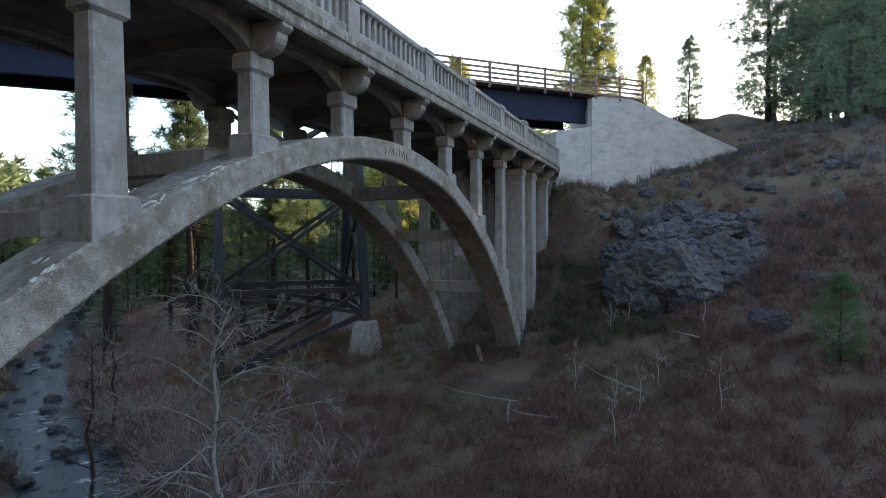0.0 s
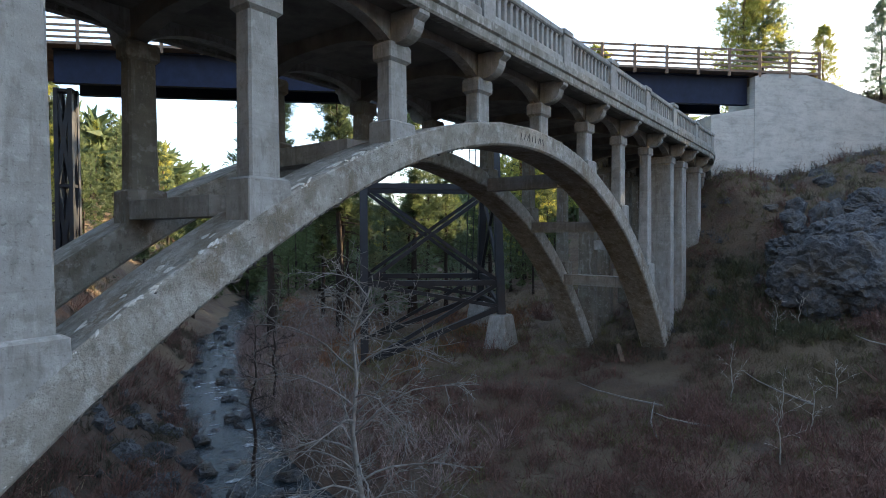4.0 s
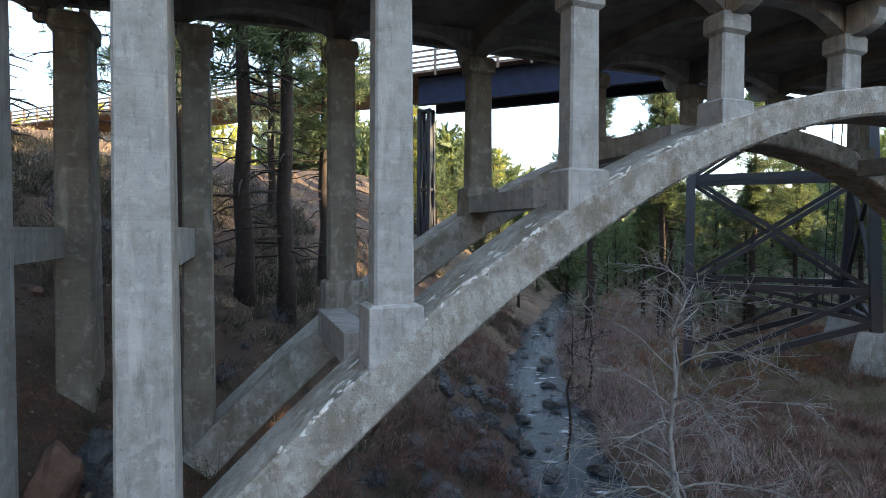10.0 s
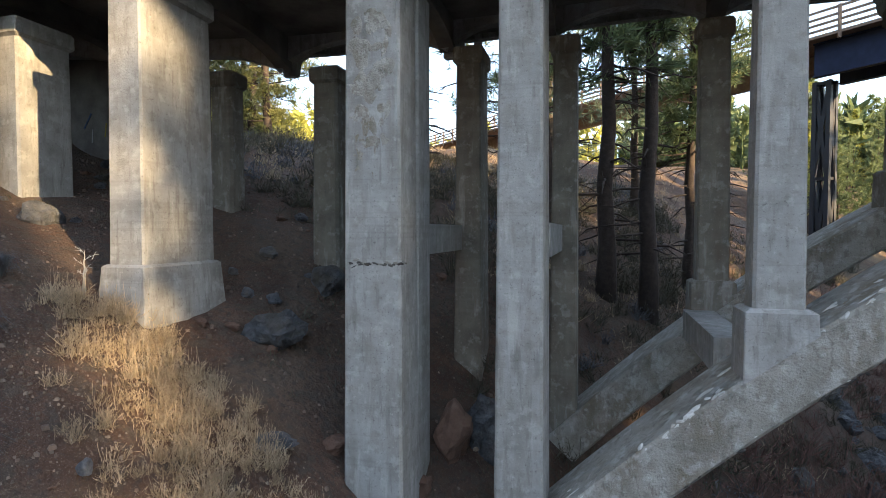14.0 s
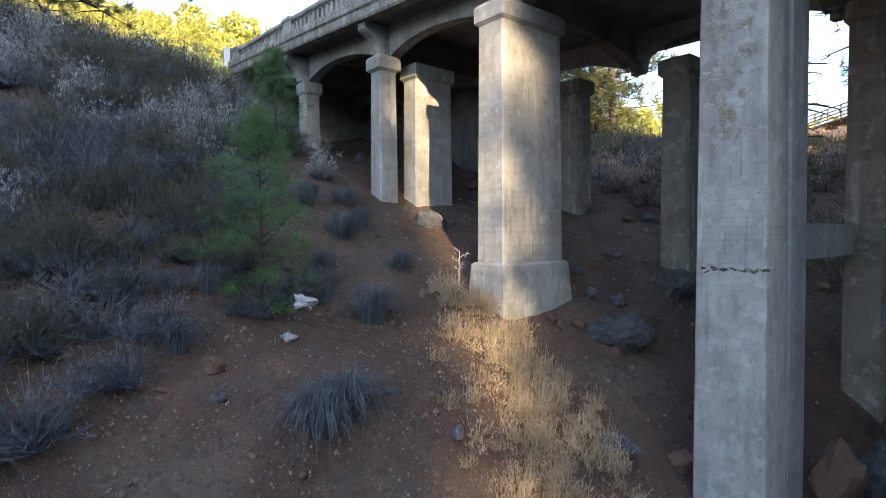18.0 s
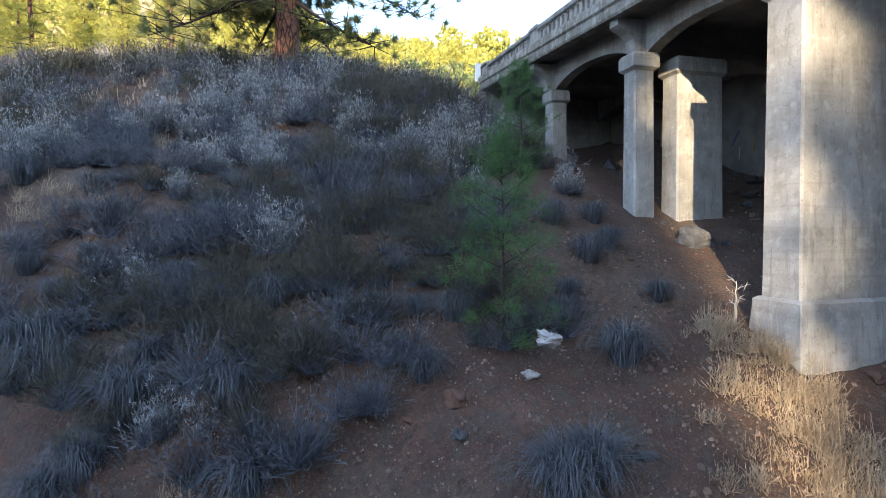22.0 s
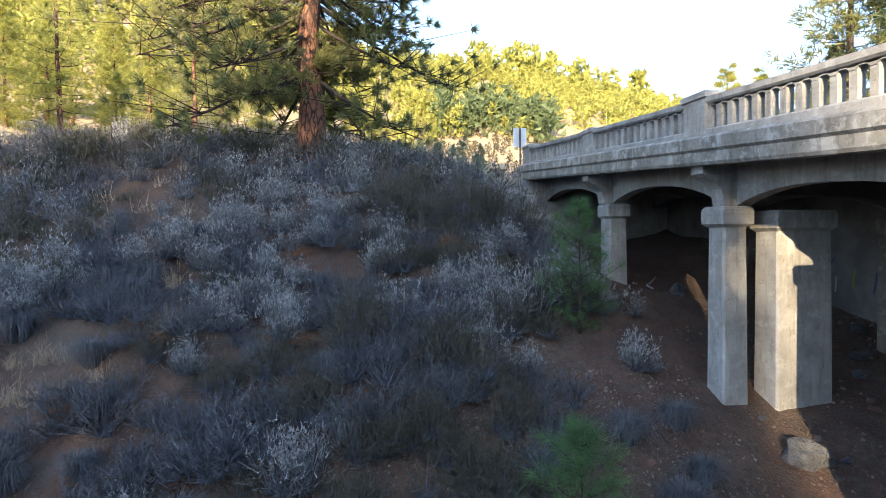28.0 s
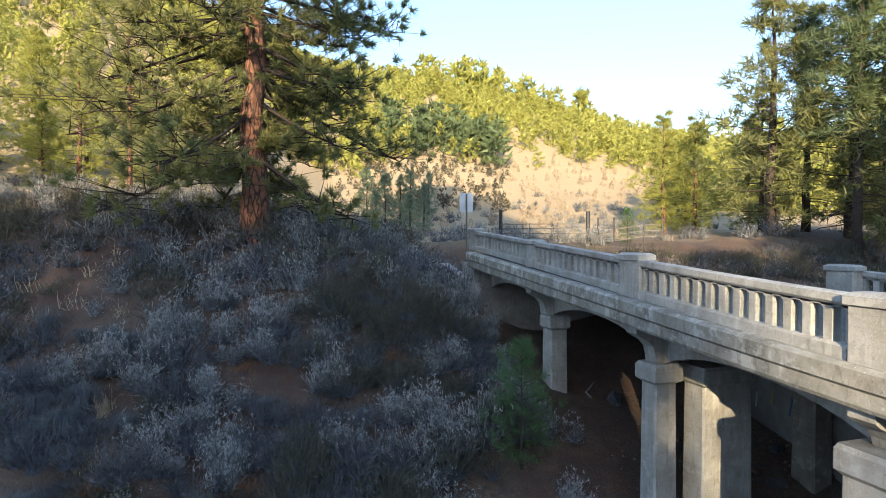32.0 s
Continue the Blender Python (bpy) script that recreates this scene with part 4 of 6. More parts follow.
def tower(s0, s1, foot0, foot1, half=1.0, batter=0.16, leg=0.42):
    t = thing("trestle_tower", "black steel trestle tower with crossed bracing on concrete feet", "trestle tower", "trestle towers")
    legs = {}
    for s, foot in ((s0, foot0), (s1, foot1)):
        for off in (-1.0, 1.0):
            flare = batter * (GB - foot)
            top, low = Vector(on_line(s, off * half, GB + 0.27)), Vector(on_line(s, off * half * (1 + flare), foot))
            legs[s, off] = (top, low)
            part("leg", mesh("leg", *beam(top, low, leg, leg), STEEL_BLACK), t)
            g = foot - 2.0
            fv = []
            for z, w in ((g, 0.75), (foot - 0.1, 0.5), (foot, 0.45)):
                v, _ = box(low.x - w, low.x + w, low.y - w, low.y + w, z, z + 1, 0.05)
                fv.append(v[:8])
            part("footing", mesh("footing", *loft(fv), CONC), t, "pale concrete footing")
    hs = [GB - 0.1, 10.35, 5.1, 0.0]
    feet = {s0: foot0, s1: foot1}
    at = lambda key, z: legs[key][0].lerp(legs[key][1], (GB - (z or feet[key[0]] + 0.4)) / (GB - feet[key[0]]))
    sides = [((s0, -1.0), (s1, -1.0)), ((s0, 1.0), (s1, 1.0)), ((s0, -1.0), (s0, 1.0)), ((s1, -1.0), (s1, 1.0))]
    for a, b in sides:
        for i, z in enumerate(hs):
            part("brace", mesh("brace", *beam(at(a, z), at(b, z), leg * 0.6, leg * 0.7), STEEL_BLACK), t)
            if i:
                part("brace", mesh("brace", *beam(at(a, z), at(b, hs[i - 1]), 0.16, 0.2), STEEL_BLACK), t)
                part("brace", mesh("brace", *beam(at(b, z), at(a, hs[i - 1]), 0.16, 0.2), STEEL_BLACK), t)
    # a ladder on one leg
    a, b = at((s0, -1.0), GB - 1), at((s0, -1.0), foot0 + 0.6)
    off = RD * 0.55
    for e in (0.0, 0.4):
        part("ladder_stile", mesh("ladder_stile", *beam(a + off + RD * e, b + off + RD * e, 0.05, 0.05), STEEL_BLACK), t)
    for i in range(26):
        p = a.lerp(b, i / 26) + off
        part("ladder_rung", mesh("ladder_rung", *beam(p, p + RD * 0.4, 0.03, 0.03), STEEL_BLACK), t)
    return t


tower(16.9, 24.4, 3.4, 0.6)
tower(39.95, 40.65, 2.6, 2.6, 0.28, 0.03, 0.22)

# its east abutment: a seat under the girder and a long sloping wing
ab = thing("bridge_abutment", "pale smooth concrete abutment with a long sloping wing wall", "abutment")
v, f = loft([[on_line(s, o, z) for o, z in ((-2.4, 9.0), (2.0, 9.0), (2.0, zt), (-2.4, zt))] for s, zt in ((3.8, GB - 0.55), (-0.5, GB + 0.2))])
part("seat_wall", mesh("seat_wall", v, f, CONC_NEW), ab)
rings = []
for s, zt in ((1.0, 17.3), (-0.6, 17.7), (-2.0, 17.6), (-4, 17.05), (-6.5, 16.2), (-9, 15.4), (-12, 14.5), (-13.6, 13.9)):
    o = 2.05 + 0.004 * s * s
    rings.append([on_line(s, o - 0.5, 7.0), on_line(s, o, 7.0), on_line(s, o, zt), on_line(s, o - 0.5, zt)])
part("wing_wall", mesh("wing_wall", *loft(rings), CONC_NEW), ab)
part("back_wall", mesh("back_wall", *loft([[on_line(s, o, z) for o, z in ((-2.5, 9.0), (1.5, 9.0), (1.5, 17.4), (-2.5, 17.4))] for s in (-0.5, -1.2)]), CONC_NEW), ab)
# ---- plants: shared shapes ----
def blades(centers, dirs, lengths, widths, rng, bend=0.0):
    """Thin triangles from points along directions, each turned at random about its own axis."""
    c, d = np.asarray(centers, float), np.asarray(dirs, float)
    d = d / np.linalg.norm(d, axis=1, keepdims=True)
    side = np.cross(d, rng.normal(size=d.shape))
    side /= np.linalg.norm(side, axis=1, keepdims=True) + 1e-9
    L, w = np.asarray(lengths, float)[:, None], np.asarray(widths, float)[:, None]
    tip = c + d * L
    tip[:, 2] -= bend * L[:, 0]
    v = np.stack([c - side * w / 2, c + side * w / 2, tip], 1).reshape(-1, 3)
    return v


def tri_mesh(name, v, material):
    me = bpy.data.meshes.new(name)
    n = len(v) // 3
    me.vertices.add(len(v))
    me.vertices.foreach_set("co", np.asarray(v, np.float32).ravel())
    me.loops.add(len(v))
    me.loops.foreach_set("vertex_index", np.arange(len(v), dtype=np.int32))
    me.polygons.add(n)
    me.polygons.foreach_set("loop_start", np.arange(0, len(v), 3, dtype=np.int32))
    me.materials.append(material)
    me.update()
    me.validate()
    return me


def dome(n, rng, flat=0.6, low=0.15):
    d = rng.normal(size=(n, 3))
    d[:, 2] = np.abs(d[:, 2]) * flat + low
    return d / np.linalg.norm(d, axis=1, keepdims=True)


def shrub(seed, r, h, n, width, plume=False, fan=0.5, fork=3):
    """A twiggy mound: thin stems fan out of several roots and bend, and finer twigs fork off all along their outer half."""
    rng = np.random.RandomState(seed)
    lobes = rng.randint(5, 10)
    lc = np.stack([rng.uniform(-0.55, 0.55, lobes) * r, rng.uniform(-0.55, 0.55, lobes) * r, rng.uniform(0.0, 0.06, lobes) * h], 1)
    big = 0.6 + 0.6 * rng.rand(lobes)
    pick = rng.randint(0, lobes, n)
    d = dome(n, rng, 0.8, 0.25)
    ln = rng.uniform(0.35, 1.0, n) ** 0.7 * big[pick]
    base = lc[pick] + rng.normal(size=(n, 3)) * (0.05, 0.05, 0.01)
    tips = d * np.array([r * 0.62, r * 0.62, h]) * ln[:, None]
    # each stem in two lengths, the upper one turned a little more upright
    mid = base + tips * rng.uniform(0.4, 0.6, n)[:, None] + rng.normal(size=(n, 3)) * 0.03 * h
    end = base + tips + rng.normal(size=(n, 3)) * 0.05 * h
    end[:, 2] = np.maximum(end[:, 2], mid[:, 2] * 0.9)
    low = blades(base, mid - base, np.linalg.norm(mid - base, axis=1) * 1.25, width * rng.uniform(0.8, 1.5, n), rng)
    high = blades(mid, end - mid, np.linalg.norm(end - mid, axis=1), width * rng.uniform(0.6, 1.1, n), rng)
    m = n * fork
    k = rng.randint(0, n, m)
    f = rng.uniform(0.1, 1.0, m)[:, None]
    at = mid[k] + (end - mid)[k] * f
    dd = d[k] * 0.5 + rng.normal(size=(m, 3)) * fan
    dd[:, 2] = np.abs(dd[:, 2]) + 0.1
    twigs = blades(at, dd, rng.uniform(0.05, 0.17, m) * h, width * rng.uniform(0.6, 1.2, m), rng)
    top = None
    if plume:
        q = int(n * 4)
        k = rng.randint(0, n, q)
        k = k[end[k, 2] > 0.45 * h * rng.uniform(0.6, 1.1, q)]
        at = end[k] + rng.normal(size=(len(k), 3)) * 0.02
        dd = rng.normal(size=(len(k), 3)) * 0.45 + (0, 0, 0.8)
        top = blades(at, dd, rng.uniform(0.045, 0.095, len(k)) * h, width * rng.uniform(0.8, 1.5, len(k)), rng)
    return low, np.concatenate([high, twigs]), top


def arching(seed, n, reach, high, width):
    """Long grass blades that rise from one root and bend over."""
    rng = np.random.RandomState(seed)
    a = rng.uniform(0, 2 * math.pi, n)
    out = np.stack([np.cos(a), np.sin(a), np.zeros(n)], 1)
    side = np.stack([-np.sin(a), np.cos(a), np.zeros(n)], 1) * (width * rng.uniform(0.6, 1.3, n))[:, None] / 2
    r, h = reach * rng.uniform(0.25, 1.0, n), high * rng.uniform(0.6, 1.1, n)
    root = out * 0.12 * reach * rng.rand(n)[:, None] + rng.normal(size=(n, 3)) * (0.04, 0.04, 0)
    up = np.array([0, 0, 1.0])
    wob = rng.normal(size=(n, 3)) * 0.05
    m1 = root + out * (r * 0.3)[:, None] + up * (h * 0.75)[:, None] + wob * 0.5
    m2 = root + out * (r * 0.7)[:, None] + up * (h * 0.85)[:, None] + wob
    tip = root + out * (r * 1.05)[:, None] + up * (h * rng.uniform(0.15, 0.7, n))[:, None] + wob * 2
    t = [root - side, root + side, m1 + side, root - side, m1 + side, m1 - side, m1 - side, m1 + side, m2, m2 - side * 0.5, m2 + side * 0.5, tip]
    return np.stack(t, 1).reshape(-1, 3)


def tufts(points, dirs, n, length, width, rng, spread=0.8):
    """A burst of n needles at each point, leaning along its twig."""
    p, d = np.repeat(points, n, 0), np.repeat(dirs, n, 0)
    dd = d + rng.normal(size=p.shape) * spread
    return blades(p + rng.normal(size=p.shape) * length * 0.12, dd, length * rng.uniform(0.6, 1.2, len(p)), np.full(len(p), width) * rng.uniform(0.7, 1.3, len(p)), rng)


def pine(seed, h, trunk_r, crown_from, reach, limbs, per_limb, needles, nl, nw, droop=0.1, ragged=0.35, lean=0.0, shape=0.8, gap=0.0, twig=5, sides=4, dead=0, crook=0.0, bare_to=None):
    """Trunk and limbs as one list of tubes, and needle bursts along the outer limbs."""
    rng = np.random.RandomState(seed)
    rr = random.Random(seed)
    n = 9
    off = [(lean * (i / n) ** 1.5 * h + crook * math.sin(9.0 * i / n) * min(1, i) + rr.uniform(-0.02, 0.02) * h * 0.3 * (i > 0), rr.uniform(-0.006, 0.006) * h * (i > 0)) for i in range(n + 1)]
    pts = [(off[i][0], off[i][1], h * i / n - (0.3 if i == 0 else 0)) for i in range(n + 1)]
    rad = [trunk_r * (1.25 if i == 0 else (1 - i / n) ** 0.8 * 0.95 + 0.02) for i in range(n + 1)]
    wood = [tube(pts, rad, 9)]
    spots, ways = [], []
    for i in range(limbs):
        f = crown_from + (1 - crown_from) * (i + rr.random()) / limbs
        z = f * h
        x0, y0 = np.interp(z, [p[2] for p in pts], [p[0] for p in pts]), np.interp(z, [p[2] for p in pts], [p[1] for p in pts])
        u = (f - crown_from) / (1 - crown_from)
        prof = (1 - u) ** shape * min(1.0, 0.55 + 1.6 * u)
        ln = max(0.04 * h, reach * prof * rr.uniform(1 - ragged, 1 + ragged * 0.6))
        if rr.random() < gap:
            ln *= 0.35
        a = i * 2.4 + rr.uniform(-0.5, 0.5)
        if bare_to is not None and u < 0.75 and math.cos(a - bare_to) > 0.93:
            continue
        up = 0.55 * u - droop * (1 - u) + rr.uniform(-0.12, 0.12)
        q = [Vector((x0, y0, z))]
        for s in (0.35, 0.7, 1.0):
            q.append(Vector((x0 + math.cos(a) * ln * s, y0 + math.sin(a) * ln * s, z + ln * (up * s + 0.18 * s * s - droop * s * (1 - u)))))
        lr = trunk_r * 0.16 * (1 - 0.6 * u) + 0.006
        wood.append(tube(q, [lr, lr * 0.75, lr * 0.45, lr * 0.15], sides))
        for j in range(per_limb):
            s = rr.uniform(0.3, 1.0) ** 0.7
            k = min(2, int(s * 3 - 1e-6))
            base = q[k].lerp(q[k + 1], s * 3 - k)
            fan = ln * 0.28 * (1.15 - s * 0.6)
            tip = base + Vector((rr.gauss(0, fan), rr.gauss(0, fan), rr.gauss(0.05 * ln, fan * 0.45)))
            spots.append(tip)
            w = (tip - base).normalized() * 0.5 + Vector((math.cos(a), math.sin(a), 0.5)) * 0.5
            ways.append(w)
            if j % twig == 0:
                wood.append(tube([base, tip], [lr * 0.3, lr * 0.1], 3))
    for i in range(dead):
        z = h * rr.uniform(0.12, crown_from + 0.1)
        x0, y0 = np.interp(z, [p[2] for p in pts], [p[0] for p in pts]), np.interp(z, [p[2] for p in pts], [p[1] for p in pts])
        a, ln = rr.uniform(0, 6.28), rr.uniform(0.6, 2.0)
        q = [Vector((x0 + math.cos(a) * ln * s, y0 + math.sin(a) * ln * s, z + ln * (rr.uniform(-0.1, 0.15) * s - 0.25 * s * s))) for s in (0, 0.4, 0.75, 1.0)]
        wood.append(tube(q, [0.035, 0.028, 0.018, 0.006], 4))
        for _ in range(3):
            k = rr.choice((1, 2))
            wood.append(tube([q[k], q[k] + Vector((rr.gauss(0, 0.3), rr.gauss(0, 0.3), rr.gauss(-0.15, 0.2)))], [0.015, 0.004], 3))
    leaves = tufts(np.array(spots), np.array(ways), needles, nl, nw, rng)
    return join(*wood[:1]), join(*wood[1:]), leaves


def tree_thing(name, label, category, group, wood, limbs, leaves, bark, needle, m):
    t = thing(name, label, category, group, m=m)
    part("trunk", mesh("trunk", *wood, bark, True), t)
    tagged(part("branchwork", mesh("branchwork", *limbs, BARK_DARK, True), t), kind="stuff")
    part("crown", tri_mesh("crown", leaves, needle), t)
    return t


def place(x, y, sink=0.1, turn=0.0, s=1.0, z=None):
    return Matrix.Translation((x, y, (ground_at(x, y) if z is None else z) - sink)) @ pose(0, 0, 0, 0, 0, turn) @ Matrix.Scale(s, 4)


def put_copy(src, m):
    """A copy of a thing with all its parts, scaled too."""
    c = copy_thing(src, m)
    c.matrix_basis = m
    return c


# ---- single trees ----
rnd = random.Random(11)
big = pine(3, 18.5, 0.46, 0.15, 5.5, 185, 30, 44, 0.32, 0.036, droop=0.42, ragged=0.5, shape=0.36, gap=0.22, twig=1, dead=12, bare_to=0.1)
tree_thing("ponderosa_pine", "tall ponderosa pine with red plated bark on the sagebrush slope", "pine tree", "", *big, BARK, NEEDLE_SUNWARM, place(-32.5, -7.2, 0.4))
young = pine(8, 2.95, 0.035, 0.05, 1.0, 40, 13, 14, 0.2, 0.0075, droop=-0.12, shape=0.6)
ty = tree_thing("young_pine", "small green young pine on the slope beside the bridge", "young pine", "young pines", *young, BARK_DARK, NEEDLE_YOUNG, place(-18.75, -4.15))
put_copy(ty, place(-23.5, -1.9, 0.1, 70, 0.9))
bushy = pine(9, 2.95, 0.04, 0.05, 1.05, 44, 15, 16, 0.21, 0.0085, droop=-0.12, shape=0.6)
tree_thing("young_pine", "bushy green young pine in the brush of the far slope", "young pine", "young pines", *bushy, BARK_DARK, NEEDLE_YOUNG, place(10.9, -12.3, 0.1, 120, 1.05))

M_PINE = [pine(20 + i, h, 0.24, cf, rch, 52, 19, 9, 0.46, 0.052, droop=0.12, ragged=0.4, shape=sh, gap=(0.35, 0.35, 0.15, 0.15)[i], twig=16, sides=3, dead=(26, 26, 0, 8)[i])
          for i, (h, cf, rch, sh) in enumerate(((13, 0.44, 2.5, 0.6), (15, 0.48, 2.4, 0.55), (11, 0.08, 3.3, 0.7), (17, 0.2, 4.1, 0.5)))]
M_PINE.append(pine(27, 17, 0.24, 0.06, 3.3, 105, 24, 11, 0.5, 0.06, droop=0.12, ragged=0.35, shape=0.5, gap=0.08, twig=16, sides=3))
L_PINE = [pine(50 + i, h, 0.22, cf, rch, 28, 10, 7, 0.65, 0.11, droop=0.1, ragged=0.4, shape=sh, gap=0.1, twig=99, sides=3)
          for i, (h, cf, rch, sh) in enumerate(((13, 0.15, 2.6, 0.75), (15, 0.25, 2.5, 0.65), (11, 0.05, 2.6, 0.8)))]
T_DARK, T_GOLD = "dark green pine with a bare lower trunk", "sunlit yellow-green pine on the hillside"
dark = [tree_thing("pine_tree", T_DARK, "pine tree", "pines of the valley", *M_PINE[i], BARK_DARK, NEEDLE_BACKLIT if i > 1 else NEEDLE, m)
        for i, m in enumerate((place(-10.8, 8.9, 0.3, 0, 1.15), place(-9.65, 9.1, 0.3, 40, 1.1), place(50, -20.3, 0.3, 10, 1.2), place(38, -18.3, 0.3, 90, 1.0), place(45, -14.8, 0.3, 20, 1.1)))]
gold = [tree_thing("pine_tree", T_GOLD, "pine tree", "pines of the valley", *M_PINE[(4, 4, 2, 3)[i]], BARK, NEEDLE_SUNLIT, m)
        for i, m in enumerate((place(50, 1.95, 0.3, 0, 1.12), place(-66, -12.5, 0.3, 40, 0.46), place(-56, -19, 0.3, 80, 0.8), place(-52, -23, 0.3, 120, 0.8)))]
ldark = [tree_thing("pine_tree", T_DARK, "pine tree", "pines of the valley", *L_PINE[i], BARK_DARK, NEEDLE, m)
         for i, m in enumerate((place(52, 46, 0.3), place(40, 52, 0.3), place(30, 55, 0.3)))]
west = [tree_thing("pine_tree", "full green pine beyond the road gate", "pine tree", "pines of the valley", *M_PINE[i], BARK_DARK, NEEDLE_SUNWARM if i == 2 else NEEDLE, m)
        for i, m in ((2, place(-38.5, 21.0, 0.3, 0, 1.35)), (3, place(-34.5, 26, 0.3, 0, 1.0)), (0, place(-40.5, 26, 0.3, 0, 1.1)))]
lgold = [tree_thing("pine_tree", T_GOLD, "pine tree", "pines of the valley", *L_PINE[i], BARK, NEEDLE_SUNLIT, m)
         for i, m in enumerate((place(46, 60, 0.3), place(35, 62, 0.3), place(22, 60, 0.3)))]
# two open-grown pines on the sunlit flat past the crest
for k, x, y, sc, turn in ((3, -42.5, -13.0, 0.6, 20), (2, -50.5, -13.2, 0.62, 70)):
    tree_thing("pine_tree", "open pine with sun-warmed olive needles standing in dry brush past the crest", "pine tree", "pines of the valley", *M_PINE[k], BARK, NEEDLE_SUNWARM, place(x, y, 0.3, turn, sc))
# dark pines gathered before the cut bank
for x, y, sc in ((-60, 2.5, 0.5), (-63, 4.5, 0.46), (-61, 6.2, 0.4), (-66, 6.2, 0.5), (-68, 8.6, 0.42), (-58, 4.2, 0.36), (-57, 1.2, 0.34), (-64, 1.6, 0.5)):
    put_copy(dark[2], place(x, y, 0.3, 40 * x, sc))
# trunk that leans behind the bridge
lean = pine(31, 12.5, 0.17, 0.38, 2.2, 34, 14, 9, 0.4, 0.03, lean=0.05, gap=0.2, dead=24, crook=0.3)
tree_thing("leaning_pine", "slender dark pine with a crooked trunk behind the bridge", "pine tree", "pines of the valley", *lean, BARK_DARK, NEEDLE, place(-12.5, 8.6, 0.3, 60))

# pines behind the bridge on the west bank, the creekside wood, the east bank, and the trees past the gate
for x, y, k, s in ((-15.2, 12.5, 1, 1.0), (-16.8, 10.2, 0, 1.0), (-14.5, 17, 3, 0.9), (-8.0, 13.0, 0, 0.9), (-18.5, 15, 1, 0.9), (-6.5, 17.5, 1, 1.0), (-9.5, 19, 3, 0.85), (-13.5, 23, 0, 1.0), (12, 25, 1, 1.2), (16, 22.5, 1, 1.25), (19, 25.5, 0, 1.3), (14.5, 28.5, 1, 1.2), (22, 20.5, 0, 1.2)):
    put_copy(dark[k], place(x, y, 0.3, rnd.uniform(0, 360), s))
for i in range(160):
    th, r = radians(rnd.uniform(14, 66)), 42 + 44 * rnd.random() ** 0.8
    x, y = -11 + r * math.sin(th), -7 + r * math.cos(th)
    if abs(creek_off(np.array([x]), np.array([y]), CREEK)[0]) < 3 or (x > 22 and y < 14):
        continue
    near = r < 50
    pick = rnd.random()
    put_copy(((dark if near else ldark) if pick < 0.96 else (gold if near else lgold))[rnd.choice((0, 1, 2) if near else (0, 2, 2))], place(x, y, 0.3, rnd.uniform(0, 360), rnd.uniform(0.5, 0.9)))
for x, y, k, s in ((44, -8.4, 4, 0.45), (52, 0.6, 4, 1.0), (51, -19.2, 4, 1.1), (41, -17.8, 4, 0.95), (55, -20, 2, 1.0), (53, -16.5, 3, 1.0), (36, -19.5, 3, 0.95), (40, -21, 2, 1.2), (33, -18.4, 2, 1.1), (44, -22.5, 3, 1.0), (30.5, -17.2, 2, 0.8)):
    put_copy(dark[k], place(x, y, 0.3, rnd.uniform(0, 360), s))
for x, y, k, s in ((48.7, -4.5, 0, 0.46), (54, 18, 1, 1.25), (41, 21.5, 1, 1.3), (62, 14, 2, 0.8), (64, 21, 0, 0.7)):
    put_copy(gold[k], place(x, y, 0.3, rnd.uniform(0, 360), s))
for x, y, k, s in ((-36, 24, 0, 1.4), (-33.5, 21, 2, 1.1), (-37, 28, 0, 1.2), (-30.5, 22.5, 0, 1.3), (-41.5, 23.5, 0, 0.8), (-32.5, 24, 0, 1.2)):
    put_copy(west[k], place(x, y, 0.3, rnd.uniform(0, 360), s))
for x, y, k, s in ((-48.5, 21.6, 2, 0.85), (-47.3, 23.4, 2, 0.8), (-50, 25, 2, 0.7), (-45.4, 26.5, 2, 0.75), (-53, 27.5, 2, 0.6), (-57.4, -16.3, 0, 0.55), (-58, -13.4, 2, 0.5), (-61, -20, 2, 0.8), (-64, -24, 0, 0.6), (-55, -25, 2, 0.8), (-50, -28, 2, 0.9), (-60, -27, 2, 0.9), (-47, -25.5, 2, 0.9), (-64, -32, 1, 0.6), (-54, -30.5, 2, 0.9), (-68, -17, 2, 0.6), (-43, -27, 2, 0.9), (-66, -28, 3, 0.8), (-57, -21.5, 2, 0.55), (-70, -22, 2, 0.7), (-48, -33, 0, 0.7)):
    put_copy(gold[k], place(x, y, 0.3, rnd.uniform(0, 360), s))
# pines added on the south-east ridge, nearly all out of view, to shade the valley; one narrow lane stays open
for i in range(85):
    x = rnd.uniform(42, 68)
    lane = -3.9 - 46 * rnd.random() ** 1.5 if i > 16 else 2.6 + 0.3 * i
    if lane > 0 and x < 44:
        continue
    y = lane - 0.447 * (x + 17)
    put_copy(ldark[rnd.choice((0, 1, 2))], place(x, y, 0.3, rnd.uniform(0, 360), rnd.uniform(0.65, 0.95)))

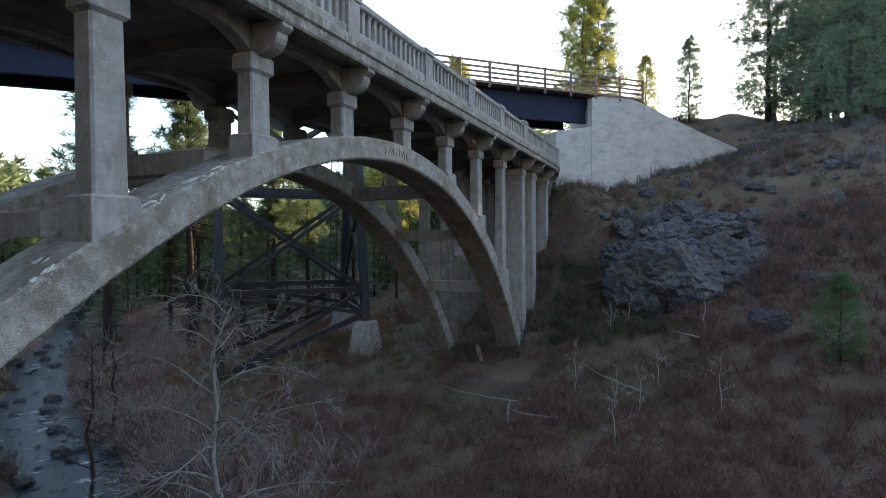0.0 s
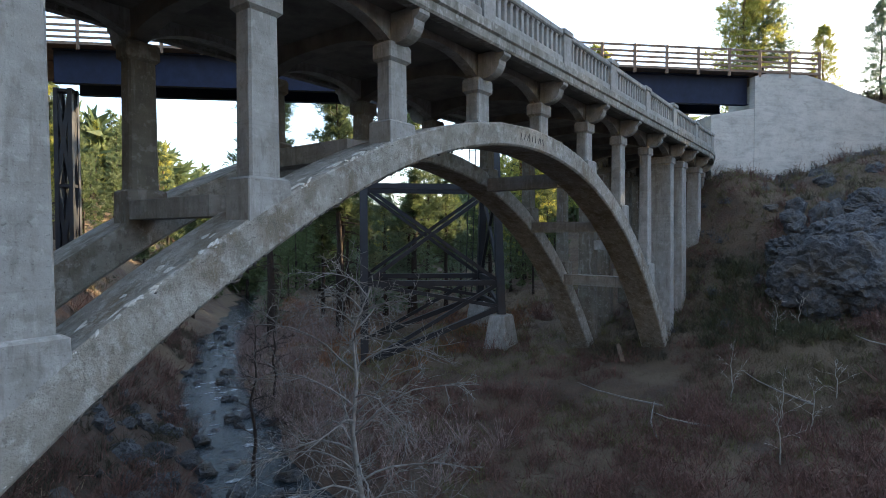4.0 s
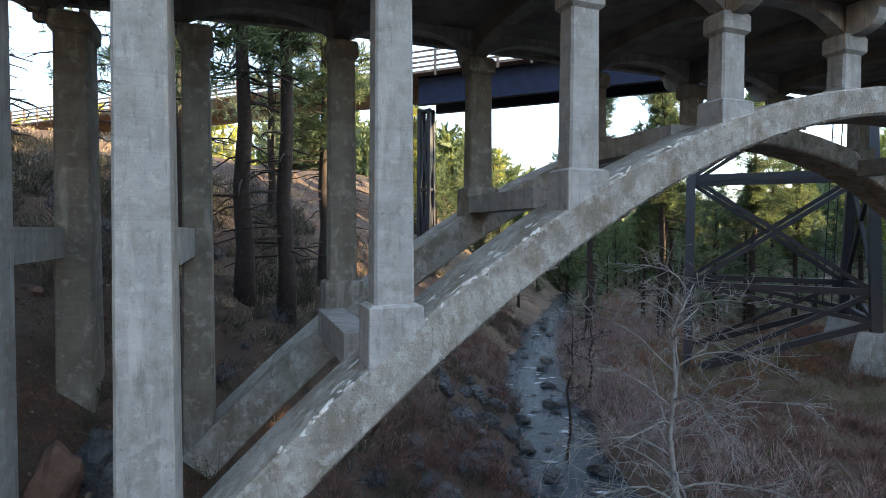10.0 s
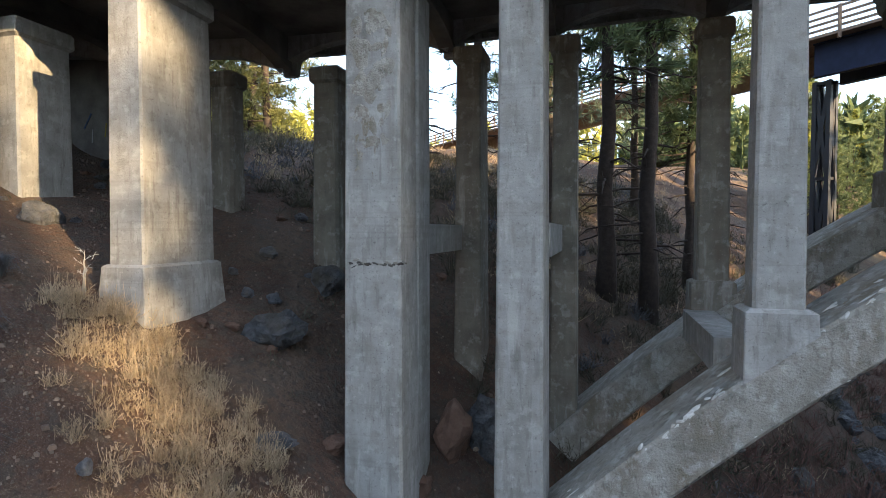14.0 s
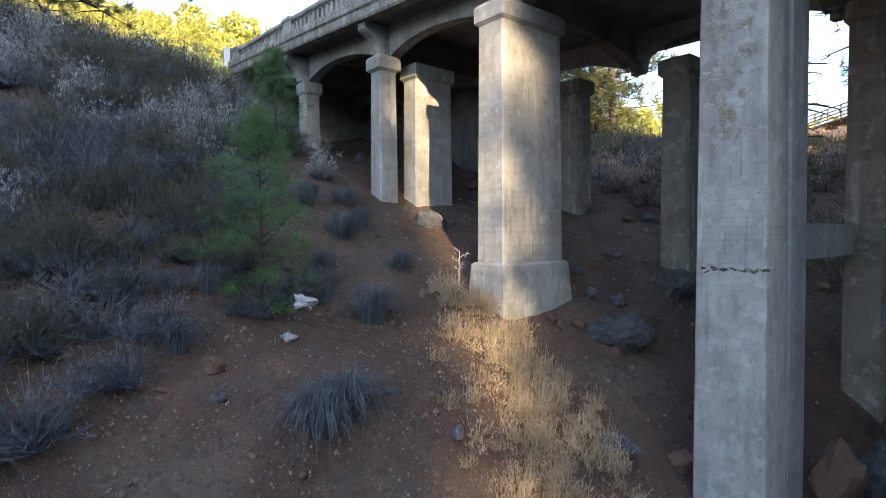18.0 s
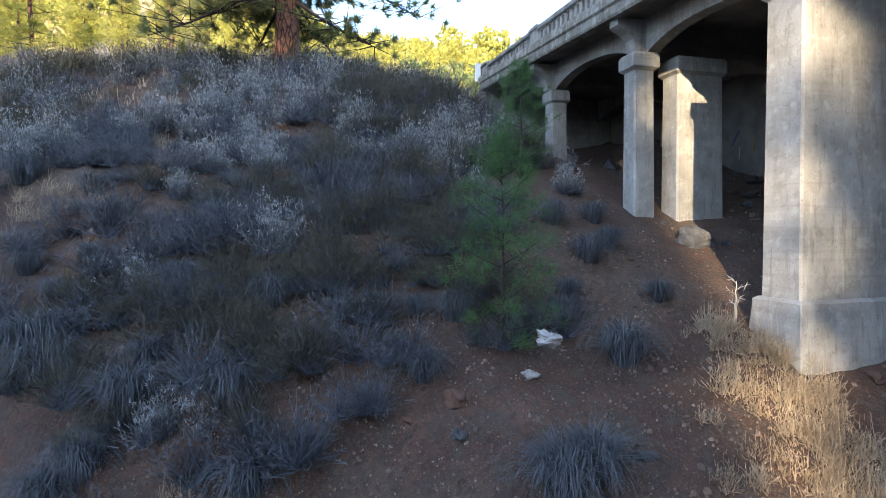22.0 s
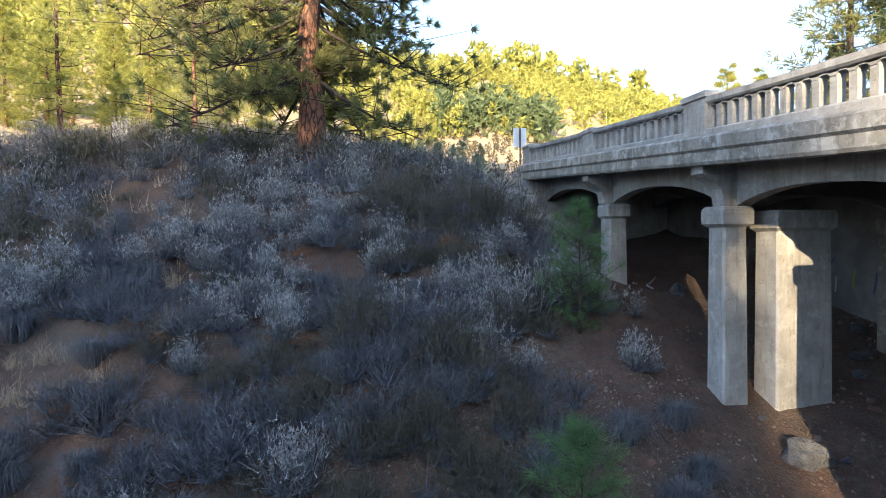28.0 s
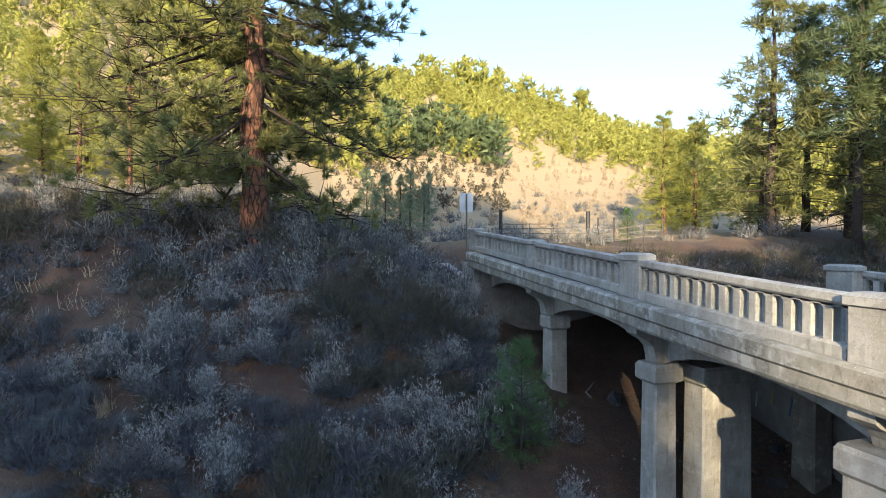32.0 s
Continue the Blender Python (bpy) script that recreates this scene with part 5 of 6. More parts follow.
# further unseen pines that bound the lane of sun and shade the deck
for x, lane, s in ((47, -4.9, 1.3), (53, -5.0, 1.35), (58, -4.7, 1.2), (44, -5.4, 1.3), (50, -6.0, 1.35), (60, -5.2, 1.3), (56, -7.4, 1.3), (46, -8.2, 1.3), (64, -6.4, 1.2), (51, 1.5, 1.25), (57, 1.05, 1.2), (62, 1.6, 1.25), (66, 0.95, 1.2), (54, 3.2, 1.2), (49, -6.8, 1.7), (55, -7.0, 1.75), (61, -6.6, 1.7), (52, -7.6, 1.75), (58, -8.4, 1.7), (63, -7.2, 1.7), (66, -9.5, 1.7), (47, -9.6, 1.7), (57, -10.8, 1.7), (52, -4.4, 1.3), (59, -4.3, 1.25), (65, -4.4, 1.3), (48, 2.2, 1.2), (60, 2.4, 1.3), (50, -5.5, 1.75), (56, -5.6, 1.8), (62, -5.4, 1.8), (67, -5.8, 1.8), (53, -5.8, 1.8), (59, -6.1, 1.85), (65, -6.3, 1.85)):
    put_copy(ldark[0 if s < 1.3 else 1], place(x, lane - 0.447 * (x + 17), 0.3, 40 * lane, s))
for i in range(30):
    x, lane = (50, 56, 62)[i % 3], -8.5 - 0.9 * i
    put_copy(ldark[0], place(x, lane - 0.447 * (x + 17), 0.3, 77 * i, 0.92 + 0.06 * (i % 2)))
# sparse unseen pines added at the lane's edges to dapple the beam
thin = pine(71, 22, 0.2, 0.2, 2.4, 46, 9, 5, 0.6, 0.07, droop=0.1, ragged=0.5, shape=0.5, gap=0.3, twig=99, sides=3)
tt = tree_thing("pine_tree", "thin gappy pine added out of view on the eastern ridge to dapple the sun", "pine tree", "pines of the valley", *thin, BARK_DARK, NEEDLE, place(63, 0.6 - 0.447 * 80, 0.3))
put_copy(tt, place(55, -4.2 - 0.447 * 72, 0.3, 130, 0.95))

# far woods on the hills: a dense cover of small pines, with a straw field and a cut bank left open
rng = np.random.RandomState(77)


def far_pines(name, material, label, n, th0, th1, r0, r1, h0, h1, bare_field=True):
    vs = []
    for i in range(n):
        deg, r = rng.uniform(th0, th1), math.sqrt(rng.uniform(r0 * r0, r1 * r1))
        edge = rng.normal() * 3
        if bare_field and 52 < deg < 67.5 and r < 90 + edge:
            continue
        if bare_field and 67 < deg < 79 and r < 80 + edge:
            continue
        if bare_field and deg >= 79 and r < 74 + edge * 3 and rng.rand() < 0.8:
            continue
        th = math.radians(deg)
        x, y = -13.5 - r * math.sin(th), -6.6 + r * math.cos(th)
        h = rng.uniform(h0, h1)
        z = ground_at(x, y)
        k = 26
        f = rng.rand(k) ** 1.1
        a = rng.uniform(0, 6.28, k)
        rad = h * 0.36 * (1 - f) ** 0.7 * rng.uniform(0.3, 1.1, k)
        c = np.stack([x + np.cos(a) * rad, y + np.sin(a) * rad, z + h * (0.04 + 0.9 * f)], 1)
        d = np.stack([np.cos(a), np.sin(a), np.full(k, 0.7)], 1)
        vs.append(tufts(c, d, 4, h * 0.2, h * 0.085, rng, 0.7))
        vs.append(blades([[x, y, z - 0.3]] * 3, [[0, 0, 1]] * 3, [h * 0.95] * 3, [h * 0.05] * 3, rng))
    tagged(new(name, tri_mesh(name, np.concatenate(vs), material)), label, "woodland", kind="stuff")


far_pines("far_wood", NEEDLE_SUNLIT, "sunlit yellow-green pines covering the far hillside", 3400, 36, 122, 66, 152, 2.2, 4.6)
far_pines("far_wood_tall", NEEDLE_SUNLIT, "taller pines standing out of the wood on the far hill", 40, 58, 76, 118, 126, 6.0, 9.5)
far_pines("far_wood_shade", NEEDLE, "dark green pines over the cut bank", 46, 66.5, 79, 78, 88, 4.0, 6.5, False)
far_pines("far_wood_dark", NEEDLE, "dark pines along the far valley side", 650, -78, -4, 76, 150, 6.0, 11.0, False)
far_pines("far_wood_west", NEEDLE_SUNLIT, "sunlit pines along the far valley side", 200, -4, 50, 62, 150, 3.5, 7.5, False)


far_pines("field_brush", GRASS_DRY, "low dry brush on the straw field", 420, 50, 84, 48, 92, 0.5, 1.3, False)
far_pines("bank_scrub", SAGE_DARK, "dark scrub over the cut bank", 260, 66, 84, 58, 80, 0.6, 1.5, False)


# ---- shrubs and grass ----
SHRUBS = []
for i in range(5):
    SHRUBS.append(("sagebrush", "grey-blue sagebrush mound on the red slope", SAGE, shrub(100 + i, 0.8, 0.75, 430, 0.016)))
for i in range(4):
    SHRUBS.append(("bitterbrush", "dark twiggy bitterbrush on the red slope", SAGE_DARK, shrub(120 + i, 0.95, 0.95, 520, 0.0125, fan=0.7, fork=3)))
for i in range(4):
    SHRUBS.append(("rabbitbrush", "rabbitbrush with pale dry plumes", SAGE_SILVER, shrub(140 + i, 0.66, 0.85, 400, 0.0145, True, 0.35)))
for i in range(3):
    SHRUBS.append(("bunchgrass", "drooping tuft of blue-grey bunchgrass", BUNCH, (arching(160 + i, 480, 0.62, 0.5, 0.011), None, None)))
for i in range(3):
    SHRUBS.append(("dry_grass", "straw-coloured dry grass tuft", GRASS_DRY, shrub(180 + i, 0.34, 0.55, 120, 0.0085, False, 0.3, 2)))
SHRUBS.append(("dry_shrub", "small rust-brown dry shrub on the slope", RUST, shrub(200, 0.45, 0.5, 300, 0.008)))
SH_MESH = [(tri_mesh("stems" if tw is not None else n, v, STEM if m in (SAGE, SAGE_SILVER, SAGE_DARK, RUST) else m), None if tw is None else tri_mesh("foliage", tw, m), None if top is None else tri_mesh("plume", top, SAGE_PALE)) for n, _, m, (v, tw, top) in SHRUBS]


def scatter(count, region, seed, least):
    """Points of a region, no two nearer than least."""
    r = random.Random(seed)
    x0, x1, y0, y1 = region
    got, cell = [], {}
    for _ in range(count * 12):
        x, y = r.uniform(x0, x1), r.uniform(y0, y1)
        k = (int(x // least), int(y // least))
        if any((x - a) ** 2 + (y - b) ** 2 < least * least for i in (-1, 0, 1) for j in (-1, 0, 1) for a, b in cell.get((k[0] + i, k[1] + j), ())):
            continue
        cell.setdefault(k, []).append((x, y))
        got.append((x, y))
        if len(got) >= count:
            break
    return got


def bare(x, y):
    """Where the soil lies open: the path by the bridge and the ground under it."""
    if y > -0.7 and y < 5.6 and x < -12.5:
        return True
    if -24 < x < -15 and -3.6 + (x + 17) * -0.12 < y:
        return True
    if -18.6 < x < -14.3 and y > -4.7 - 0.15 * (x + 17):
        return True
    return math.hypot(x + 17.6, (y + 4.9) * 0.9) < 1.2


spots = [p for p in scatter(2100, (-40, -13.2, -26, 2), 5, 0.57) if not bare(*p) and float(creek_off(np.array([p[0]]), np.array([p[1]]), BANKS)[0]) < -4.0]
spots = [p for p in spots if float(fbm(np.array([p[0]]), np.array([p[1]]), 2.2, 21)[0]) > (-0.45 if p[0] < -24 else -0.42 + 0.024 * (p[0] + 24) + 0.012 * min(0.0, p[1] + 7))]
spots.sort(key=lambda p: math.hypot(p[0] + 12.5, p[1] + 6.7))
rs = random.Random(9)


def choose(x, y):
    u = float(fbm(np.array([x]), np.array([y]), 4.0, 31)[0]) + rs.uniform(-0.3, 0.3)
    up = x < -24
    if u < -0.2:
        return rs.choice((5, 6, 7, 8))
    if u < (-0.02 if up else 0.12):
        return rs.choice((0, 1, 2, 3, 4, 13, 14))
    if u < (0.5 if up and y > -9.5 else 0.1 if up else 0.34 if y > -7.5 else 0.2):
        return rs.choice((9, 10, 11, 12))
    return rs.choice((0, 2, 15, 16, 17, 18, 5))


late = {}


def grow(x, y, k, s, single):
    name, label, material, (v, tw, top) = SHRUBS[k]
    turn, z = rs.uniform(0, 360), ground_at(x, y) - 0.04
    if single:
        ob = tagged(new(name, SH_MESH[k][0]), label, "shrub" if "grass" not in name else "grass tuft", "shrubs of the slope")
        ob.matrix_basis = Matrix.Translation((x, y, z)) @ pose(0, 0, 0, 0, 0, turn) @ Matrix.Scale(s, 4)
        if SH_MESH[k][1]:
            part("foliage", SH_MESH[k][1], ob)
        if SH_MESH[k][2]:
            tagged(part("plume", SH_MESH[k][2], ob, "pale dry seed heads"), kind="stuff")
        return
    c, q = math.cos(radians(turn)) * s, math.sin(radians(turn)) * s
    for vv, mm in ((v, material), (tw, material), (top, SAGE_PALE)):
        if vv is not None:
            every = 1 if mm is GRASS_DRY and x > -20 else 3 if -24 < x < -12 and y < 4 else 4 if -30 < x < -12 and y < 4 else 7
            tri = vv.reshape(-1, 3, 3)[::every].copy()
            mid = (tri[:, :1] + tri[:, 1:2]) / 2
            tri[:, :2] = mid + (tri[:, :2] - mid) * (1.0 + (0.22 if mm is not SAGE_PALE else 0.05) * every)
            step = tri.reshape(-1, 3)
            late.setdefault(mm.name, (mm, []))[1].append(np.stack([step[:, 0] * c - step[:, 1] * q + x, step[:, 0] * q + step[:, 1] * c + y, step[:, 2] * s + z], 1))


for i, (x, y) in enumerate(spots):
    grow(x, y, choose(x, y), rs.uniform(0.75, 1.4) * (1.0 if x < -22 else 0.9), i < 300)
for i in range(9, min(290, len(spots)), 21):
    grow(spots[i][0] + 0.4, spots[i][1] + 0.2, len(SHRUBS) - 1, rs.uniform(0.7, 1.1), True)
# beyond the crest, the far side of the deck, under the trees
for x, y in scatter(420, (-75, -37, -45, 30), 6, 1.5):
    grow(x, y, rs.choice((0, 1, 9, 10, 11, 15, 16, 17)), rs.uniform(0.9, 1.7), False)
for x, y in scatter(520, (-34, -8, 5.4, 24), 7, 0.75):
    grow(x, y, rs.choice((0, 2, 5, 6, 7, 8, 5, 16)), rs.uniform(0.7, 1.2), False)
# a ragged fringe of dry grass where the path meets the pier
for x, y in scatter(900, (-18.2, -13.6, -4.4, -0.4), 8, 0.11):
    lane = y + 0.447 * (x + 17) + 0.9 * float(fbm(np.array([x]), np.array([y]), 0.7, 3)[0])
    if rs.random() < 0.85 * math.exp(-((lane + 1.0) / 0.75) ** 2):
        grow(x, y, rs.choice((16, 17, 18)), rs.uniform(0.4, 1.0), False)
for x, y in ((-19.3, -2.9), (-20.3, -1.6), (-21.2, -1.4), (-18.9, -1.6)):
    grow(x, y, 13, rs.uniform(0.7, 0.95), True)
for x, y, k, s in ((-21.83, -10.16, 6, 1.0), (-19.55, -8.95, 13, 1.3), (-21.25, -8.54, 0, 1.1), (-19.06, -7.71, 14, 1.2), (-19.33, -6.87, 7, 1.0), (-19.17, -9.4, 13, 1.2), (-18.4, -7.84, 2, 0.9), (-19.78, -5.97, 1, 1.0), (-19.02, -3.11, 13, 0.8), (-16.87, -3.85, 14, 1.2), (-16.83, -4.2, 13, 1.25), (-18.05, -2.74, 14, 1.2), (-18.6, -5.3, 15, 0.9), (-21.25, -10.7, 14, 1.7), (-20.6, -10.3, 13, 1.4), (-19.7, -7.4, 6, 1.3), (-20.4, -6.2, 7, 1.1), (-22.4, -1.4, 9, 0.9), (-19.9, -2.2, 13, 1.0), (-20.9, -2.4, 15, 1.0)):
    grow(x, y, k, s, True)
# east bank slope
for x, y in scatter(300, (16, 44, -26, 0), 10, 1.0):
    grow(x, y, rs.choice((5, 6, 0, 1, 2, 9, 10, 15)), rs.uniform(0.6, 1.2), False)
BRUSH_NAMES = {"silver_rabbitbrush_twigs": ("rabbitbrush_thicket", "silver-grey rabbitbrush across the upper slope"), "grey_sage_twigs": ("sage_thicket", "grey sagebrush across the slopes"), "dark_bitterbrush_twigs": ("dark_brush", "dark brush on the banks"),
               "pale_rabbitbrush_plumes": ("plume_tops", "pale dry plumes of rabbitbrush"), "blue_grey_grass_blades": ("bunchgrass_patch", "blue-grey bunchgrass across the slopes"), "dry_grass_blades": ("dry_grass_patch", "straw-coloured dry grass")}
for key, (material, vs) in late.items():
    nm, label = BRUSH_NAMES[key]
    tagged(new(nm, tri_mesh(nm, np.concatenate(vs), material)), label, "brush", kind="stuff")


# thickets of the valley floor: red willow by the creek, dark brush in front
def thicket(name, label, material, region, n, h, seed, keep, stems=26, width=0.024):
    rng = np.random.RandomState(seed)
    x0, x1, y0, y1 = region
    x, y = rng.uniform(x0, x1, n), rng.uniform(y0, y1, n)
    ok = keep(x, y)
    x, y = x[ok], y[ok]
    z = land(x, y)
    k = len(x)
    hh = h * rng.uniform(0.5, 1.15, k) * (0.75 + 0.7 * (fbm(x, y, 3.0, seed) + 0.5))
    i = np.repeat(np.arange(k), stems)
    m = len(i)
    base = np.stack([x[i] + rng.normal(size=m) * 0.12, y[i] + rng.normal(size=m) * 0.12, z[i] - 0.05], 1)
    d = dome(m, rng, 1.5, 0.45)
    ln = hh[i] * rng.uniform(0.4, 1.0, m)
    v = [blades(base, d, ln, width * rng.uniform(0.7, 1.5, m), rng)]
    j = rng.randint(0, m, m * 2)
    at = base[j] + d[j] * (ln[j] * rng.uniform(0.35, 1.0, len(j)))[:, None]
    v.append(blades(at, d[j] * 0.6 + rng.normal(size=(len(j), 3)) * 0.5, hh[i][j] * rng.uniform(0.08, 0.25, len(j)), width * rng.uniform(0.6, 1.1, len(j)), rng))
    tagged(new(name, tri_mesh(name, np.concatenate(v), material)), label, "thicket", kind="stuff")


cr = lambda x, y: creek_off(x, y, CREEK)
thicket("willow_thicket", "bare pinkish-grey willow stems beside the creek", WILLOW_PALE, (-6, 22, 2, 34), 1300, 1.6, 41, lambda x, y: (cr(x, y) > 1.3) & (cr(x, y) < 7 + fbm(x, y, 6, 5) * 8))
thicket("red_willow_thicket", "bare red willow stems beside the creek", WILLOW, (-6, 26, 2, 36), 700, 1.4, 48, lambda x, y: (cr(x, y) > 1.5) & (fbm(x, y, 4, 15) > 0.08))
thicket("willow_thicket_west", "red willow stems on the steep creek bank", WILLOW, (-13, 12, -3, 34), 2000, 1.1, 42, lambda x, y: (cr(x, y) < -1.2) & (cr(x, y) > -6) & (fbm(x, y, 3, 6) > -0.2))
thicket("bank_brush", "dark brown brush on the steep creek bank", SAGE_DARK, (-14, 12, -6, 34), 2600, 0.7, 55, lambda x, y: (cr(x, y) < -1.4) & (cr(x, y) > -10) & (fbm(x, y, 2, 26) > -0.1))
thicket("orange_brush", "orange-brown dry brush on the valley floor", RUST, (2, 26, 10, 40), 700, 0.9, 49, lambda x, y: (cr(x, y) > 3.5) & (fbm(x, y, 5, 16) > 0.0))
thicket("dark_thicket", "dark reddish leafless brush over the valley floor", WILLOW, (-5, 22, -24, -1.0), 3600, 0.95, 44, lambda x, y: (cr(x, y) > 2.0) & (fbm(x, y, 6, 9) > -0.36) & (y < -1.5 - 0.12 * (x - 4)) & (np.hypot(x - 13, y + 5) > 3.0), 24)
thicket("olive_thicket", "low olive-brown brush beneath the bridge", OLIVE, (0, 30, -9, 16), 1900, 0.6, 45, lambda x, y: (cr(x, y) > 3.0) & (fbm(x, y, 4, 10) > -0.22), 20)
thicket("slope_brush", "dark dry brush on the east slope", SAGE_DARK, (14, 40, -22, 3), 800, 0.8, 46, lambda x, y: (fbm(x, y, 4, 11) > 0.0))
thicket("red_slope_brush", "red-brown leafless brush on the slope under the abutment", WILLOW, (17, 32, -16, 4), 520, 0.9, 50, lambda x, y: (fbm(x, y, 3, 17) > -0.1))
thicket("mossy_brush", "dark mossy brush under the outcrop", MOSS, (14.5, 20, -7, -1.5), 240, 0.8, 51, lambda x, y: (fbm(x, y, 2, 18) > -0.2), 34)
thicket("meadow_grass", "dry straw grass on the valley floor", OLIVE_TAN, (1, 34, -14, 34), 3600, 0.42, 47, lambda x, y: (cr(x, y) > 2.2) & (fbm(x, y, 5, 12) > -0.3), 12, 0.018)
thicket("brown_undergrowth", "low brown leafless undergrowth beneath the arch", WILLOW, (0, 16, -4, 12), 900, 0.6, 56, lambda x, y: (cr(x, y) > 2.5) & (fbm(x, y, 2.5, 27) > -0.12), 22)
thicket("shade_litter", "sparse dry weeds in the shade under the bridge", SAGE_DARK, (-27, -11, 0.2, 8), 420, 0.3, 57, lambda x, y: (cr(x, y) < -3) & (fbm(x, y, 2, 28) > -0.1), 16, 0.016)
thicket("slope_stubble", "sparse dry grass stubble over the soil slope", OLIVE_TAN, (-30, -14.2, -16, -0.8), 3400, 0.16, 58, lambda x, y: (cr(x, y) < -4) & (fbm(x, y, 1.6, 29) > -0.12), 9, 0.006)
thicket("tan_mound_grass", "matted tan grass on the mound below the outcrop", OLIVE_TAN, (9.5, 17, -9, -1.5), 1000, 0.35, 52, lambda x, y: (np.hypot(x - 13, y + 5) < 3.6), 14, 0.016)
thicket("slope_grass", "matted tan grass on the east slope", OLIVE_TAN, (17, 46, -24, 2), 2600, 0.42, 54, lambda x, y: (fbm(x, y, 4, 19) > -0.2), 10, 0.03)
thicket("hill_grass", "straw grass over the bank behind the bridge", GRASS_DRY, (-34, -6, 6, 34), 1700, 0.45, 53, lambda x, y: (cr(x, y) < -4), 10, 0.02)


# white water between the stones
fv, ff = [], []
rf = random.Random(23)
for i in range(110):
    x, y, dx, dy = rows_w[rf.randrange(len(rows_w))]
    q = math.hypot(dx, dy)
    u, w = Vector((dx / q, dy / q, 0)), Vector((-dy / q, dx / q, 0))
    c = Vector((x, y, 0.012)) + w * rf.gauss(0, 0.7) + u * rf.uniform(-1.5, 1.5)
    ln, wd = rf.uniform(0.06, 0.2), rf.uniform(0.12, 0.45)
    o = len(fv)
    for k in range(8):
        a = k * math.pi / 4
        p = c + u * math.cos(a) * ln * rf.uniform(0.6, 1.1) + w * math.sin(a) * wd * rf.uniform(0.5, 1.3)
        fv.append((p.x, p.y, 0.012))
    fv.append((c.x, c.y, 0.035))
    ff += [(o + k, o + (k + 1) % 8, o + 8) for k in range(8)]
FOAM = mat("white_riffles", (0.17, 0.19, 0.21), (0.05, 0.06, 0.07), (0.55, 0.58, 0.61), 11, 0.25, bump=0.6, spread=0.4)
tagged(new("riffles", mesh("riffles", fv, ff, FOAM)), "small white riffles on the creek", "water", kind="stuff")


# ---- rocks ----
def rock_mesh(seed, material, cuts=2, rough=0.28, name="rock"):
    """A broken block: planes are cut off a ball, then pitted and cracked."""
    rr = random.Random(seed)
    bm = bmesh.new()
    bmesh.ops.create_icosphere(bm, subdivisions=cuts + 1, radius=1)
    planes = [(Vector((rr.gauss(0, 1), rr.gauss(0, 1), rr.gauss(0.1, 0.8))).normalized(), rr.uniform(0.58, 0.9)) for _ in range(11)]
    o = Vector((seed, 0, 0))
    for v in bm.verts:
        for n, d in planes:
            k = v.co.dot(n) - d
            if k > 0:
                v.co -= n * k * 0.92
        c = v.co.copy()
        dist, _ = noise.voronoi(c * 3.1 + o)
        crack = min(1.0, (dist[1] - dist[0]) * 3.5)
        f = noise.noise(c * 1.3 + o) * rough * 1.1 + noise.noise(c * 4.3 + o) * rough * 0.45 + noise.noise(c * 9 + o) * rough * 0.25
        v.co *= 1 + f + (crack - 1) * rough * 0.5
    me = bpy.data.meshes.new(name)
    bm.to_mesh(me)
    bm.free()
    me.materials.append(material)
    return me


ROCKS = [rock_mesh(i * 3.7 + 1, ROCK) for i in range(5)]
R_PALE = [rock_mesh(i * 2.9 + 40, PALE_ROCK, 3, 0.45) for i in range(2)]
R_RED = [rock_mesh(i * 2.3 + 60, RED_ROCK) for i in range(3)]


def stone(me, x, y, sx, sy, sz, label, name="stone", group="", up=0.25, z=None):
    ob = tagged(new(name, me), label, "rock", group)
    ob.matrix_basis = Matrix.Translation((x, y, (ground_at(x, y) if z is None else z) + sz * up)) @ pose(0, 0, 0, rnd.uniform(-15, 15), rnd.uniform(-15, 15), rnd.uniform(0, 360)) @ Matrix.Diagonal((sx, sy, sz, 1))
    return ob


stone(R_PALE[0], -18.05, -3.8, 0.2, 0.14, 0.12, "white broken rock half buried in the path", z=6.72)
stone(R_PALE[1], -18.3, -3.95, 0.13, 0.1, 0.07, "white broken rock half buried in the path")
stone(R_RED[0], -18.2, -5.0, 0.17, 0.14, 0.15, "red angular rock lying on the slope")
stone(ROCKS[0], -17.85, -5.05, 0.13, 0.1, 0.08, "flat grey rock lying on the slope")
stone(ROCKS[1], -16.9, -3.2, 0.2, 0.1, 0.06, "flat dark slab lying by the path")
stone(ROCKS[2], -16.1, -2.75, 0.14, 0.1, 0.06, "flat dark slab lying by the path")
stone(ROCKS[3], -16.35, 1.15, 0.6, 0.5, 0.45, "dark boulder under the bridge")
stone(ROCKS[4], -16.4, 3.3, 0.5, 0.5, 0.4, "dark boulder under the bridge")
stone(ROCKS[1], -15.3, -0.6, 0.4, 0.3, 0.12, "broken flat slab under the bridge")
stone(R_RED[1], -13.35, 1.75, 0.4, 0.42, 0.62, "tall tan boulder behind the pier", up=0.4)
stone(ROCKS[0], -12.9, 2.4, 0.5, 0.5, 0.7, "dark boulder behind the pier", up=0.4)
stone(ROCKS[2], -25.5, 1.6, 0.24, 0.22, 0.22, "grey rock beside the abutment")
stone(ROCKS[2], -20.6, 0.35, 0.4, 0.3, 0.26, "rounded grey-brown rock at the foot of the pier")
for i in range(70):
    x, y = rnd.uniform(-21, -15.2), rnd.uniform(-9, -0.8)
    s = rnd.uniform(0.02, 0.07)
    stone(rnd.choice(R_RED), x, y, s * 1.4, s, s * 0.7, "small loose stone on the slope", "small_stone", "stones of the slope", 0.2)
